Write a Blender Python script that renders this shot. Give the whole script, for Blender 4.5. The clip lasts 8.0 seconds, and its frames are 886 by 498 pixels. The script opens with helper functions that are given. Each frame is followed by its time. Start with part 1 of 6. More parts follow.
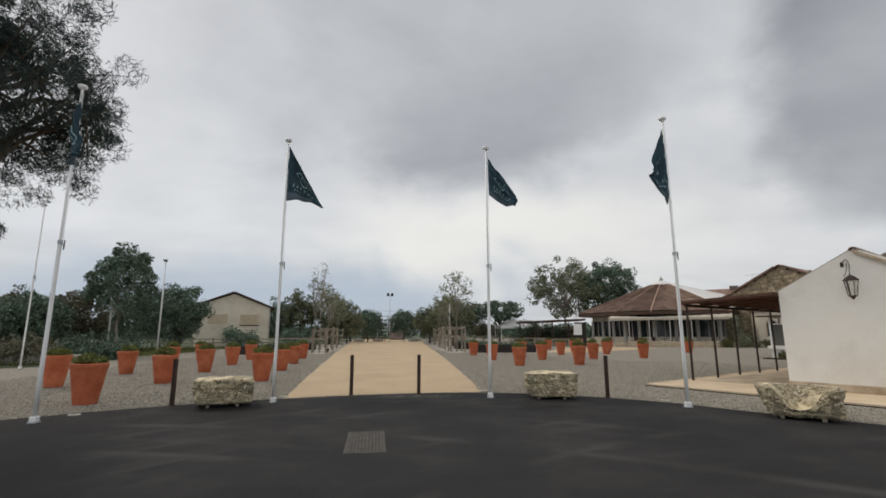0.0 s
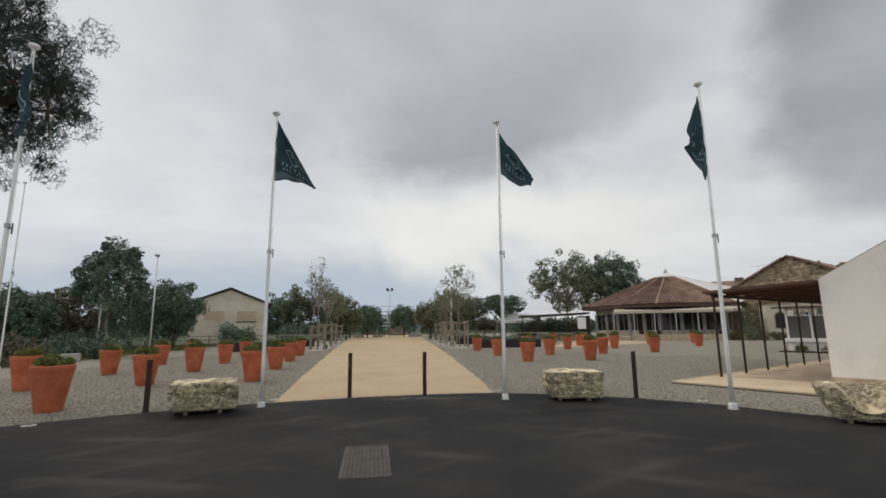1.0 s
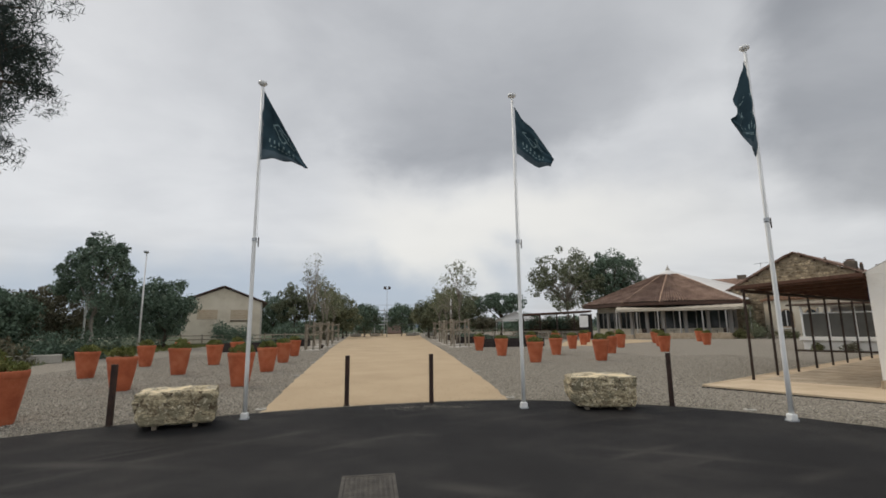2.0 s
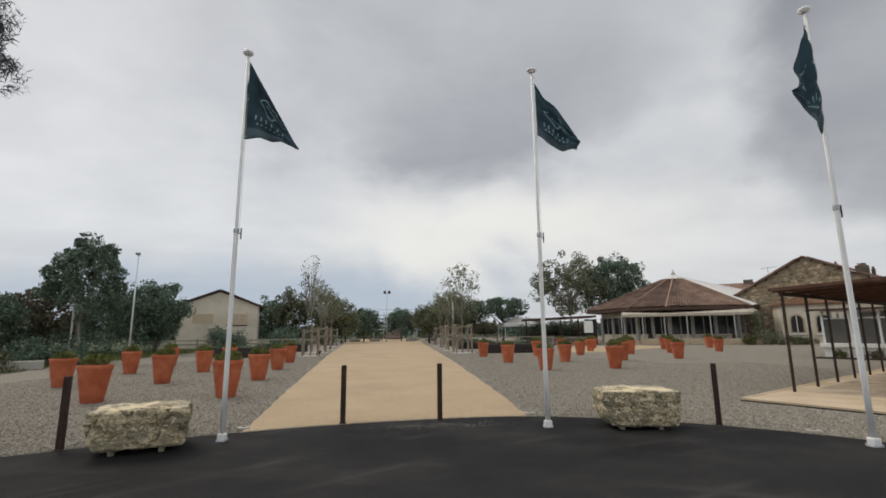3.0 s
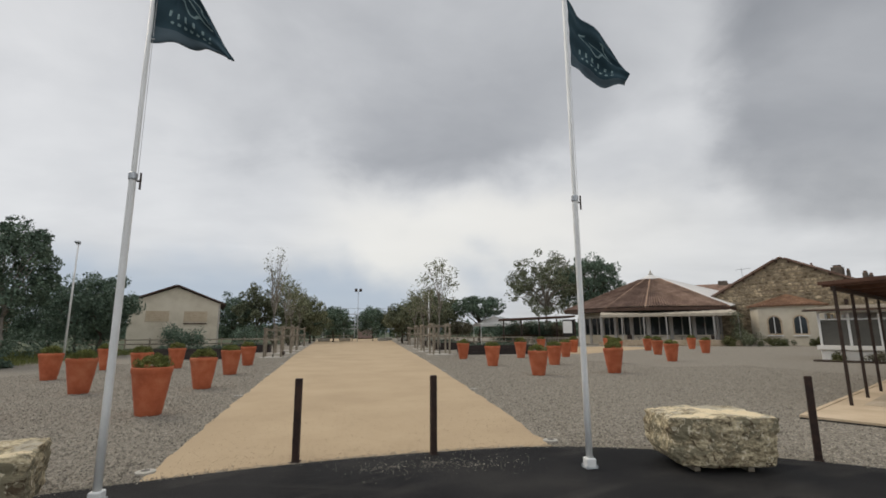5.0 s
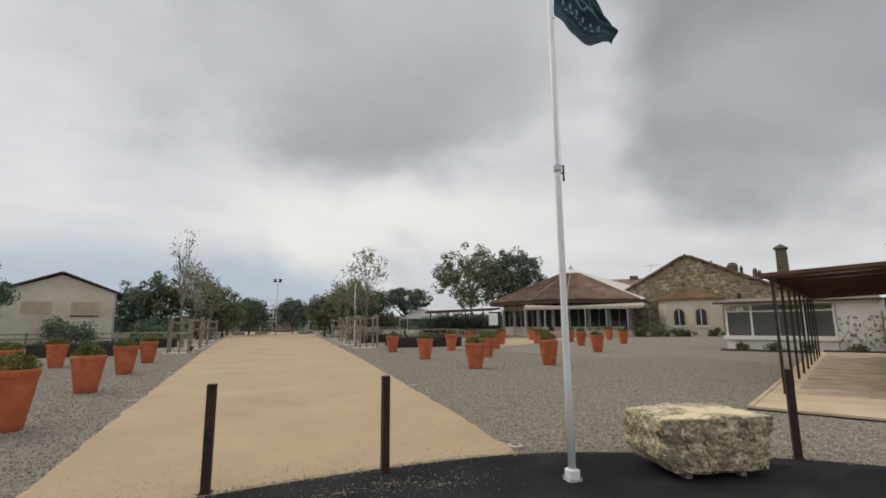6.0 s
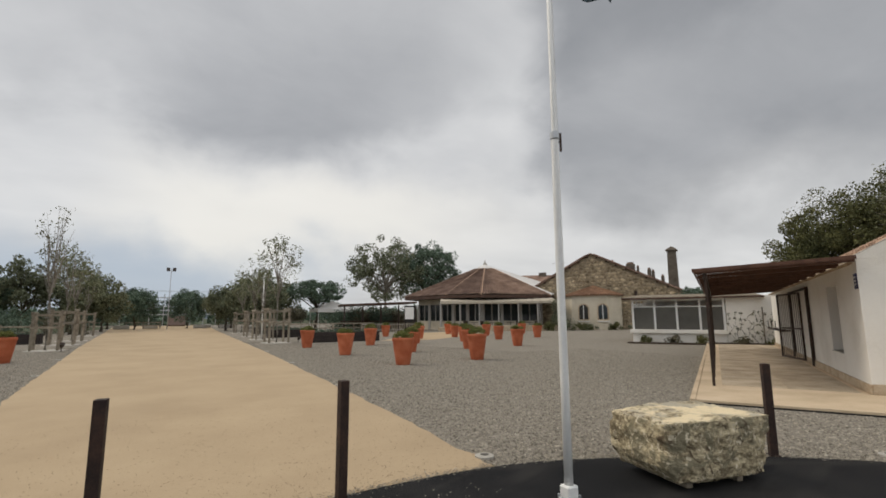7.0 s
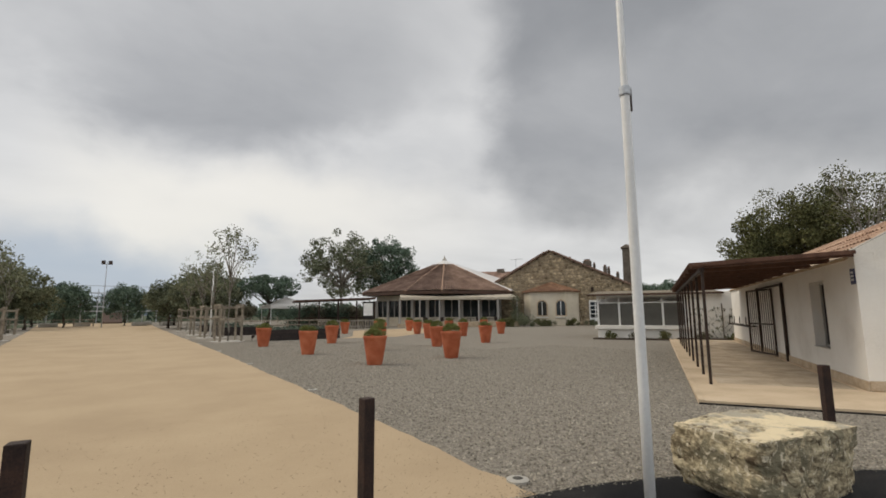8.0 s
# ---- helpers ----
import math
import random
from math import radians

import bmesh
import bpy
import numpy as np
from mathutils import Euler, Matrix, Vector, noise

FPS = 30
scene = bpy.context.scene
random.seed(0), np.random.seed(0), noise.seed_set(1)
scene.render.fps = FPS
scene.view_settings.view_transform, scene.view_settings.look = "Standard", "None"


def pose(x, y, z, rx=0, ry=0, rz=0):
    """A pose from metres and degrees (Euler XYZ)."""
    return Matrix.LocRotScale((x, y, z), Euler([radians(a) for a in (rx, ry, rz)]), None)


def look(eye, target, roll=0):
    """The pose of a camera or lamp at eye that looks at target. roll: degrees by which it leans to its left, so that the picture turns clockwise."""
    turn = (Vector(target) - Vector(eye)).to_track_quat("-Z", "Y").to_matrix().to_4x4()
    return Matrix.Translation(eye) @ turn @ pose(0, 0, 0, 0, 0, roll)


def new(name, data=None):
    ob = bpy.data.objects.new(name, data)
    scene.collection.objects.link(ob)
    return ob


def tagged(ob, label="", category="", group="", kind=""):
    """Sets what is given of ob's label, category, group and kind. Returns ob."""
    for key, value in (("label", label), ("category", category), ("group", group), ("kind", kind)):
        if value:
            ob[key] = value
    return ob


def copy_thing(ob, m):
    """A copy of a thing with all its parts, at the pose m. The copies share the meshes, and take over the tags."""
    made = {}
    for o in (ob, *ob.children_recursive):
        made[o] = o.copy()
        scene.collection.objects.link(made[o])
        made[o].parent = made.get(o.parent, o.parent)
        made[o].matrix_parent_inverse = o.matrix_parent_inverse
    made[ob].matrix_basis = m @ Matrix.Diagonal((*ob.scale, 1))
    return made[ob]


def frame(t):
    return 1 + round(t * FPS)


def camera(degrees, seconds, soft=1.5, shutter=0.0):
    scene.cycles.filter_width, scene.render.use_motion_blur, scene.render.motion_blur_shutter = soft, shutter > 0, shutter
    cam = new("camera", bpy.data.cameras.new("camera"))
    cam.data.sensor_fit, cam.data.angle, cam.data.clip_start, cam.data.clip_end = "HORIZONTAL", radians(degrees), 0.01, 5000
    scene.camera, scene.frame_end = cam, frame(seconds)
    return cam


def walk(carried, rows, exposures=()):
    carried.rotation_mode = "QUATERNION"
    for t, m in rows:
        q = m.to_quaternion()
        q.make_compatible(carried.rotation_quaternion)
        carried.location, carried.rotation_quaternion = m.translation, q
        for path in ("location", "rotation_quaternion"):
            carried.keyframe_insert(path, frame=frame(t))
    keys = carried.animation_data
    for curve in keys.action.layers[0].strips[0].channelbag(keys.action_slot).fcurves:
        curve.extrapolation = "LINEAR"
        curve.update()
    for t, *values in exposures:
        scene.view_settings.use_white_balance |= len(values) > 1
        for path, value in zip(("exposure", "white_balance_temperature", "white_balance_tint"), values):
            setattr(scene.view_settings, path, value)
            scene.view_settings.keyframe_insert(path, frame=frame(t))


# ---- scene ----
# ---------- camera ----------
cam = camera(87.0, 8.0, soft=1.7)
PATH = [
    (0, (0.062, -0.92, 1.546), (0.275, 1.037, 1.901), -0.1),
    (0.5, (0.006, -0.284, 1.537), (0.221, 1.674, 1.881), -0.3),
    (1, (0.001, 0.339, 1.539), (0.219, 2.299, 1.874), -0.6),
    (1.5, (-0.057, 0.973, 1.543), (0.172, 2.933, 1.869), -0.8),
    (3, (-0.168, 2.815, 1.564), (0.065, 4.77, 1.914), -0.6),
    (3.5, (-0.185, 3.404, 1.561), (0.041, 5.358, 1.924), -0.5),
    (4, (-0.174, 4.029, 1.571), (0.055, 5.981, 1.939), -0.3),
    (5.5, (-0.28, 5.808, 1.564), (0.205, 7.72, 1.894), -0.5),
    (6, (-0.379, 6.374, 1.557), (0.284, 8.235, 1.872), -0.5),
    (6.5, (-0.483, 6.921, 1.552), (0.365, 8.707, 1.854), -0.4),
    (7, (-0.589, 7.493, 1.54), (0.416, 9.198, 1.828), -0.3),
    (7.5, (-0.638, 8.068, 1.553), (0.474, 9.707, 1.831), -0.3),
    (8, (-0.68, 8.671, 1.549), (0.49, 10.27, 1.82), -0.4),
]
walk(cam, [(t, look(eye, aim, lean)) for t, eye, aim, lean in PATH], exposures=[(0.0, 0.0, 6500, 10), (4.5, 0.0, 6510, 10), (6.0, 0.0, 6580, 10), (8.0, 0.03, 6690, 10)])

# ---------- sky and sun ----------
SUN_AZ, SUN_EL = -42.0, 46.0


def build_world():
    w = bpy.data.worlds.new("overcast_sky")
    scene.world = w
    w.use_nodes = True
    nt = w.node_tree
    nt.nodes.clear()
    N, L = nt.nodes.new, nt.links.new

    def math_node(op, a, b=None, clamp=False):
        n = N("ShaderNodeMath")
        n.operation, n.use_clamp = op, clamp
        for i, v in enumerate((a, b)):
            if v is None:
                continue
            if isinstance(v, (int, float)):
                n.inputs[i].default_value = v
            else:
                L(v, n.inputs[i])
        return n.outputs[0]

    def smooth(v, lo, hi, a=0.0, b=1.0):
        n = N("ShaderNodeMapRange")
        n.interpolation_type = "SMOOTHSTEP"
        L(v, n.inputs[0])
        for i, q in enumerate((lo, hi, a, b)):
            n.inputs[1 + i].default_value = q
        return n.outputs[0]

    out, bg = N("ShaderNodeOutputWorld"), N("ShaderNodeBackground")
    sky = N("ShaderNodeTexSky")
    sky.sky_type, sky.sun_disc = "NISHITA", False
    sky.sun_elevation, sky.sun_rotation = radians(SUN_EL), radians(SUN_AZ)
    co = N("ShaderNodeTexCoord").outputs["Generated"]
    sep = N("ShaderNodeSeparateXYZ")
    L(co, sep.inputs[0])
    x, y, z = sep.outputs
    # bearing and height of each direction, in degrees
    az = math_node("MULTIPLY", math_node("ARCTAN2", x, y), 57.2958)
    el = math_node("MULTIPLY", math_node("ARCSINE", z), 57.2958)
    # cloud deck: directions laid on a flat sheet overhead
    zz = math_node("ADD", math_node("MAXIMUM", z, 0.0), 0.16)
    deck = N("ShaderNodeCombineXYZ")
    L(math_node("DIVIDE", x, zz), deck.inputs[0])
    L(math_node("DIVIDE", y, zz), deck.inputs[1])

    def fbm(scale, detail, rough, offset, dist=0.0, vec=None):
        m = N("ShaderNodeMapping")
        L(vec or deck.outputs[0], m.inputs[0])
        m.inputs["Location"].default_value = offset
        m.inputs["Scale"].default_value = scale
        n = N("ShaderNodeTexNoise")
        n.inputs["Scale"].default_value, n.inputs["Detail"].default_value = 1.0, detail
        n.inputs["Roughness"].default_value, n.inputs["Distortion"].default_value = rough, dist
        L(m.outputs[0], n.inputs["Vector"])
        return n.outputs[0]

    def swing(v, amount):
        return math_node("MULTIPLY", math_node("SUBTRACT", v, 0.5), amount)

    broad = fbm((0.55, 0.8, 1), 3.0, 0.5, (3.1, 1.7, 0.0))
    fine = fbm((1.5, 2.2, 1), 6.0, 0.55, (7.3, 2.2, 0.0), 0.4)
    puff = fbm((5.0, 5.0, 7.0), 5.0, 0.55, (0.4, 0.9, 0.2), 0.2, vec=co)
    w1 = math_node("ADD", swing(fbm((3.2, 3.2, 4.0), 3.0, 0.5, (1.0, 4.0, 0.7), 0.0, vec=co), 14.0), swing(puff, 7.0))
    ew, aw = math_node("ADD", el, w1), math_node("ADD", az, math_node("MULTIPLY", w1, 1.2))

    def times(*v):
        r = v[0]
        for q in v[1:]:
            r = math_node("MULTIPLY", r, q)
        return r

    # the long bank ahead: firm below, thinning upwards
    rise = math_node("SUBTRACT", ew, math_node("MULTIPLY", math_node("MAXIMUM", math_node("SUBTRACT", az, 12.0), 0.0), 0.22))
    bank_a = times(smooth(rise, 15.5, 22.0), smooth(el, 46.0, 20.0, 0.45, 1.0), smooth(aw, -30.0, 4.0), smooth(aw, 46.0, 18.0, 0.30, 1.0))
    # the heavier bank to the east with its firm western rim
    bank_b = times(smooth(aw, 38.5, 47.0), smooth(math_node("SUBTRACT", ew, math_node("MULTIPLY", math_node("MAXIMUM", math_node("SUBTRACT", 52.0, az), 0.0), 0.55)), 7.0, 15.5), smooth(az, 125.0, 85.0), smooth(el, 65.0, 35.0, 0.3, 1.0))
    dark = math_node("ADD", math_node("MULTIPLY", bank_a, 0.37), math_node("MULTIPLY", bank_b, 0.47))
    dark = math_node("ADD", dark, math_node("ADD", swing(broad, 0.50), 0.205))
    dark = math_node("ADD", dark, math_node("ADD", swing(fine, 0.30), swing(puff, 0.22)), clamp=True)
    tone = N("ShaderNodeValToRGB")
    L(dark, tone.inputs[0])
    e = tone.color_ramp.elements
    e[0].position, e[0].color = 0.0, (0.93, 0.94, 0.95, 1)
    e[1].position, e[1].color = 1.0, (0.25, 0.265, 0.285, 1)
    for p, col in ((0.25, (0.73, 0.745, 0.765, 1)), (0.55, (0.50, 0.515, 0.54, 1)), (0.8, (0.345, 0.36, 0.385, 1))):
        q = tone.color_ramp.elements.new(p)
        q.color = col
    # bright break low under the bank, slate blue at the horizon's western foot
    gap = times(smooth(ew, 3.0, 10.0), smooth(ew, 20.0, 13.0), smooth(aw, -14.0, 4.0), smooth(aw, 50.0, 16.0, 0.12, 1.0))
    mix1 = N("ShaderNodeMix")
    mix1.data_type = "RGBA"
    L(math_node("MULTIPLY", gap, 0.78), mix1.inputs[0])
    L(tone.outputs[0], mix1.inputs[6])
    mix1.inputs[7].default_value = (1.06, 1.04, 0.98, 1)
    mix2 = N("ShaderNodeMix")
    mix2.data_type = "RGBA"
    L(times(smooth(ew, 11.0, 4.0), smooth(aw, 24.0, 4.0), 0.85), mix2.inputs[0])
    L(mix1.outputs[2], mix2.inputs[6])
    mix2.inputs[7].default_value = (0.47, 0.56, 0.68, 1)
    # thinner, brighter cloud overhead and behind, where the daylight comes from
    back = math_node("MULTIPLY", smooth(y, 0.30, -0.35), smooth(z, -0.05, 0.15))
    gain = math_node("ADD", 1.0, math_node("MULTIPLY", math_node("MAXIMUM", back, smooth(z, 0.72, 0.95)), 0.3))
    sc = N("ShaderNodeVectorMath")
    sc.operation = "SCALE"
    L(mix2.outputs[2], sc.inputs[0])
    L(gain, sc.inputs["Scale"])
    # a little of the clear sky behind the cloud
    mixs = N("ShaderNodeMix")
    mixs.data_type, mixs.blend_type = "RGBA", "ADD"
    mixs.inputs[0].default_value = 0.008
    L(sc.outputs[0], mixs.inputs[6])
    L(sky.outputs[0], mixs.inputs[7])
    L(mixs.outputs[2], bg.inputs[0])
    bg.inputs[1].default_value = 0.8
    L(bg.outputs[0], out.inputs[0])


build_world()
sun = new("sun", bpy.data.lights.new("sun", "SUN"))
sun.data.energy, sun.data.angle, sun.data.color = 1.25, radians(26), (1.0, 0.90, 0.75)
sun.matrix_world = look((0, 0, 0), (-math.sin(radians(SUN_AZ)) * math.cos(radians(SUN_EL)), -math.cos(radians(SUN_AZ)) * math.cos(radians(SUN_EL)), -math.sin(radians(SUN_EL))))

# ---------- materials ----------


def material(name, colours, scale=6.0, fine=60.0, rough=0.8, bump=0.2, metal=0.0, spread=0.5, per_object=0.0, island=0.0, stretch=(1, 1, 1), bump_scale=None, spec=0.35, trans=0.0):
    """A surface with two scales of variation: patches between two or three colours, and a fine grain with relief."""
    m = bpy.data.materials.new(name)
    m.use_nodes = True
    nt = m.node_tree
    N, L = nt.nodes.new, nt.links.new
    b = nt.nodes["Principled BSDF"]
    tc = N("ShaderNodeTexCoord")
    geo = N("ShaderNodeNewGeometry")
    mp = N("ShaderNodeMapping")
    mp.inputs["Scale"].default_value = stretch
    L(geo.outputs["Position"], mp.inputs[0])
    n1, n2 = N("ShaderNodeTexNoise"), N("ShaderNodeTexNoise")
    for n, s, d in ((n1, scale, 4.0), (n2, fine, 3.0)):
        L(mp.outputs[0], n.inputs["Vector"])
        n.inputs["Scale"].default_value, n.inputs["Detail"].default_value = s, d
        n.inputs["Roughness"].default_value = 0.6
    mix = N("ShaderNodeMath")
    mix.operation = "MULTIPLY_ADD"
    L(n2.outputs[0], mix.inputs[0])
    mix.inputs[1].default_value = spread
    sub = N("ShaderNodeMath")
    sub.operation = "SUBTRACT"
    L(n1.outputs[0], sub.inputs[0])
    sub.inputs[1].default_value = spread * 0.5
    L(sub.outputs[0], mix.inputs[2])
    ramp = N("ShaderNodeValToRGB")
    L(mix.outputs[0], ramp.inputs[0])
    e = ramp.color_ramp.elements
    e[0].position, e[1].position = 0.3, 0.7
    e[0].color, e[1].color = (*colours[0], 1), (*colours[-1], 1)
    if len(colours) > 2:
        q = e.new(0.5)
        q.color = (*colours[1], 1)
    col = ramp.outputs[0]
    if per_object or island:
        hsv = N("ShaderNodeHueSaturation")
        mr = N("ShaderNodeMapRange")
        amount = per_object or island
        mr.inputs[3].default_value, mr.inputs[4].default_value = 1 - amount, 1 + amount
        if per_object:
            L(N("ShaderNodeObjectInfo").outputs["Random"], mr.inputs[0])
        else:
            L(geo.outputs["Random Per Island"], mr.inputs[0])
        L(mr.outputs[0], hsv.inputs["Value"])
        L(col, hsv.inputs["Color"])
        col = hsv.outputs[0]
    L(col, b.inputs["Base Color"])
    b.inputs["Roughness"].default_value, b.inputs["Metallic"].default_value = rough, metal
    b.inputs["Specular IOR Level"].default_value = spec
    if bump:
        n3 = n2
        if bump_scale:
            n3 = N("ShaderNodeTexNoise")
            n3.inputs["Scale"].default_value, n3.inputs["Detail"].default_value = bump_scale, 5.0
            L(mp.outputs[0], n3.inputs["Vector"])
        bp = N("ShaderNodeBump")
        bp.inputs["Strength"].default_value, bp.inputs["Distance"].default_value = bump, 0.02
        L(n3.outputs[0], bp.inputs["Height"])
        L(bp.outputs[0], b.inputs["Normal"])
    return m


M = {
    "gravel": material("gravel_ground", [(0.145, 0.127, 0.102), (0.240, 0.214, 0.175), (0.335, 0.302, 0.250)], 13.0, 70, 0.95, 0.6, spread=0.9, bump_scale=60),
    "pebble": material("gravel_stone", [(0.20, 0.178, 0.143), (0.38, 0.345, 0.285)], 8, 90, 0.9, 0.1, island=0.5),
    "sand_pebble": material("sand_pebble", [(0.20, 0.14, 0.08), (0.50, 0.40, 0.27)], 8, 90, 0.9, 0.1, island=0.5),
    "sand": material("compacted_sand", [(0.415, 0.312, 0.198), (0.455, 0.345, 0.220), (0.49, 0.376, 0.242)], 0.5, 70, 0.95, 0.22, spread=0.42, bump_scale=130),
    "asphalt": material("new_asphalt", [(0.011, 0.011, 0.012), (0.018, 0.018, 0.019), (0.040, 0.038, 0.036)], 0.55, 150, 0.78, 0.6, spread=0.75, bump_scale=170, spec=0.1),
    "slab": material("terrace_slab", [(0.47, 0.36, 0.24), (0.58, 0.455, 0.31), (0.65, 0.52, 0.37)], 0.9, 60, 0.9, 0.2, spread=0.4),
    "paver": material("worn_paver", [(0.33, 0.262, 0.185), (0.45, 0.365, 0.265), (0.54, 0.45, 0.34)], 1.6, 28, 0.9, 0.3, spread=0.6, per_object=0.10),
    "grass": material("grass", [(0.028, 0.042, 0.018), (0.052, 0.072, 0.03), (0.08, 0.09, 0.045)], 0.8, 25, 0.95, 0.8, spread=0.6),
    "white_paint": material("white_metal_paint", [(0.72, 0.72, 0.70), (0.82, 0.82, 0.80)], 2.5, 40, 0.4, 0.05),
    "corten": material("rusty_dark_steel", [(0.020, 0.012, 0.010), (0.036, 0.020, 0.015), (0.060, 0.031, 0.021)], 7, 90, 0.75, 0.3, spread=0.6),
    "dark_steel": material("dark_brown_steel", [(0.022, 0.013, 0.009), (0.05, 0.030, 0.021)], 6, 70, 0.6, 0.15),
    "flag": material("dark_teal_cloth", [(0.018, 0.042, 0.056), (0.030, 0.064, 0.082)], 3, 220, 0.85, 0.1),
    "flag_band": material("backlit_teal_cloth", [(0.060, 0.088, 0.108), (0.085, 0.120, 0.140)], 3, 220, 0.85, 0.1),
    "flag_print": material("pale_flag_print", [(0.20, 0.30, 0.31), (0.28, 0.38, 0.38)], 6, 90, 0.85, 0.0),
    "terracotta": material("terracotta", [(0.34, 0.085, 0.038), (0.44, 0.120, 0.054), (0.51, 0.17, 0.085)], 2.6, 45, 0.85, 0.15, spread=0.35, per_object=0.12),
    "soil": material("potting_soil", [(0.03, 0.02, 0.014), (0.07, 0.05, 0.035)], 12, 70, 0.95, 0.6),
    "shrub": material("clipped_shrub_leaf", [(0.080, 0.102, 0.024), (0.150, 0.168, 0.046), (0.23, 0.228, 0.078)], 3, 40, 0.8, 0.0, island=0.35),
    "stone_block": material("lichened_limestone", [(0.165, 0.130, 0.080), (0.36, 0.300, 0.190), (0.57, 0.485, 0.32)], 3.0, 24, 0.92, 0.8, spread=1.0, bump_scale=14, stretch=(1, 1, 1.5)),
    "batten": material("weathered_wood", [(0.20, 0.165, 0.12), (0.34, 0.29, 0.225)], 6, 60, 0.9, 0.3, stretch=(1, 1, 6)),
    "iron": material("cast_iron", [(0.055, 0.05, 0.045), (0.11, 0.10, 0.085)], 8, 90, 0.7, 0.3, metal=0.4),
    "render_white": material("white_limewash", [(0.70, 0.665, 0.60), (0.80, 0.77, 0.71), (0.84, 0.815, 0.76)], 0.7, 28, 0.92, 0.18, spread=0.25),
    "render_cream": material("cream_render", [(0.50, 0.44, 0.34), (0.60, 0.54, 0.43), (0.66, 0.60, 0.49)], 0.6, 22, 0.92, 0.2, spread=0.4),
    "plinth": material("stained_plinth", [(0.36, 0.27, 0.18), (0.55, 0.45, 0.33)], 3, 30, 0.95, 0.3),
    "rubble": material("rubble_stone", [(0.13, 0.098, 0.062), (0.33, 0.262, 0.168), (0.54, 0.44, 0.30)], 2.0, 9, 0.95, 0.8, spread=0.8, bump_scale=5, island=0.38),
    "mortar": material("lime_mortar", [(0.22, 0.175, 0.12), (0.34, 0.275, 0.19)], 1.5, 18, 0.95, 0.5),
    "tile": material("clay_roof_tile", [(0.125, 0.080, 0.061), (0.21, 0.136, 0.102), (0.295, 0.205, 0.158)], 0.9, 9, 0.9, 0.3, spread=0.7, island=0.25),
    "tile_light": material("pale_clay_tile", [(0.30, 0.18, 0.12), (0.42, 0.275, 0.19), (0.50, 0.36, 0.265)], 3, 14, 0.9, 0.3, per_object=0.25),
    "roof_white": material("white_roof_sheet", [(0.62, 0.60, 0.57), (0.74, 0.72, 0.69)], 0.6, 9, 0.6, 0.1),
    "fascia": material("dark_fascia", [(0.05, 0.028, 0.02), (0.09, 0.05, 0.035)], 2, 30, 0.7, 0.1),
    "awning": material("cream_awning_cloth", [(0.40, 0.35, 0.275), (0.52, 0.465, 0.38)], 1.2, 30, 0.9, 0.1),
    "wood": material("grey_timber", [(0.15, 0.125, 0.095), (0.25, 0.215, 0.165), (0.32, 0.28, 0.22)], 3, 40, 0.9, 0.3, per_object=0.2),
    "bark": material("bark", [(0.05, 0.04, 0.03), (0.13, 0.105, 0.08)], 8, 40, 0.95, 0.8, stretch=(1, 1, 0.3)),
    "bark_pale": material("pale_bark", [(0.16, 0.145, 0.12), (0.33, 0.30, 0.26)], 5, 40, 0.95, 0.5),
    "leaf_pine": material("pine_needles", [(0.022, 0.036, 0.034), (0.050, 0.072, 0.060)], 2, 30, 0.8, 0.0, island=0.4),
    "leaf_dark": material("dark_leaf", [(0.076, 0.116, 0.084), (0.130, 0.182, 0.122)], 0.7, 12, 0.7, 0.0, island=0.38),
    "leaf_oak": material("oak_leaf", [(0.060, 0.068, 0.026), (0.150, 0.145, 0.056)], 0.6, 10, 0.8, 0.0, island=0.5),
    "leaf_olive": material("olive_leaf", [(0.105, 0.12, 0.07), (0.17, 0.182, 0.11)], 0.5, 10, 0.8, 0.0, island=0.4),
    "leaf_pale": material("pale_young_leaf", [(0.13, 0.145, 0.08), (0.21, 0.215, 0.125)], 0.5, 10, 0.8, 0.0, island=0.35),
    "leaf_brown": material("bronze_leaf", [(0.095, 0.090, 0.058), (0.155, 0.142, 0.092)], 0.5, 10, 0.8, 0.0, island=0.4),
    "planter": material("dark_planter_board", [(0.022, 0.016, 0.015), (0.045, 0.034, 0.030)], 2, 40, 0.7, 0.2, per_object=0.2),
    "screen": material("grey_mesh_screen", [(0.085, 0.082, 0.072), (0.125, 0.12, 0.105)], 1.0, 90, 0.6, 0.1),
    "sign_yellow": material("faded_panel", [(0.44, 0.355, 0.25), (0.53, 0.44, 0.325)], 0.8, 12, 0.8, 0.05),
    "sign_blue": material("blue_enamel", [(0.012, 0.016, 0.06), (0.02, 0.026, 0.085)], 5, 40, 0.4, 0.0),
    "bar_white": material("pale_lettering", [(0.55, 0.55, 0.55), (0.65, 0.65, 0.65)], 5, 40, 0.6, 0.0),
    "interior": material("dark_interior", [(0.018, 0.017, 0.016), (0.035, 0.033, 0.03)], 1, 10, 0.8, 0.1),
    "curtain": material("pale_curtain", [(0.36, 0.34, 0.32), (0.46, 0.44, 0.41)], 1.5, 20, 0.9, 0.2, stretch=(6, 6, 1)),
    "steel": material("galvanised_steel", [(0.36, 0.38, 0.40), (0.50, 0.52, 0.54)], 3, 40, 0.45, 0.05, metal=0.6),
    "lamp_white": material("opal_lens", [(0.62, 0.62, 0.60), (0.75, 0.75, 0.72)], 5, 60, 0.4, 0.0),
    "chimney": material("sooty_render", [(0.085, 0.07, 0.055), (0.16, 0.135, 0.11)], 1.5, 14, 0.95, 0.4),
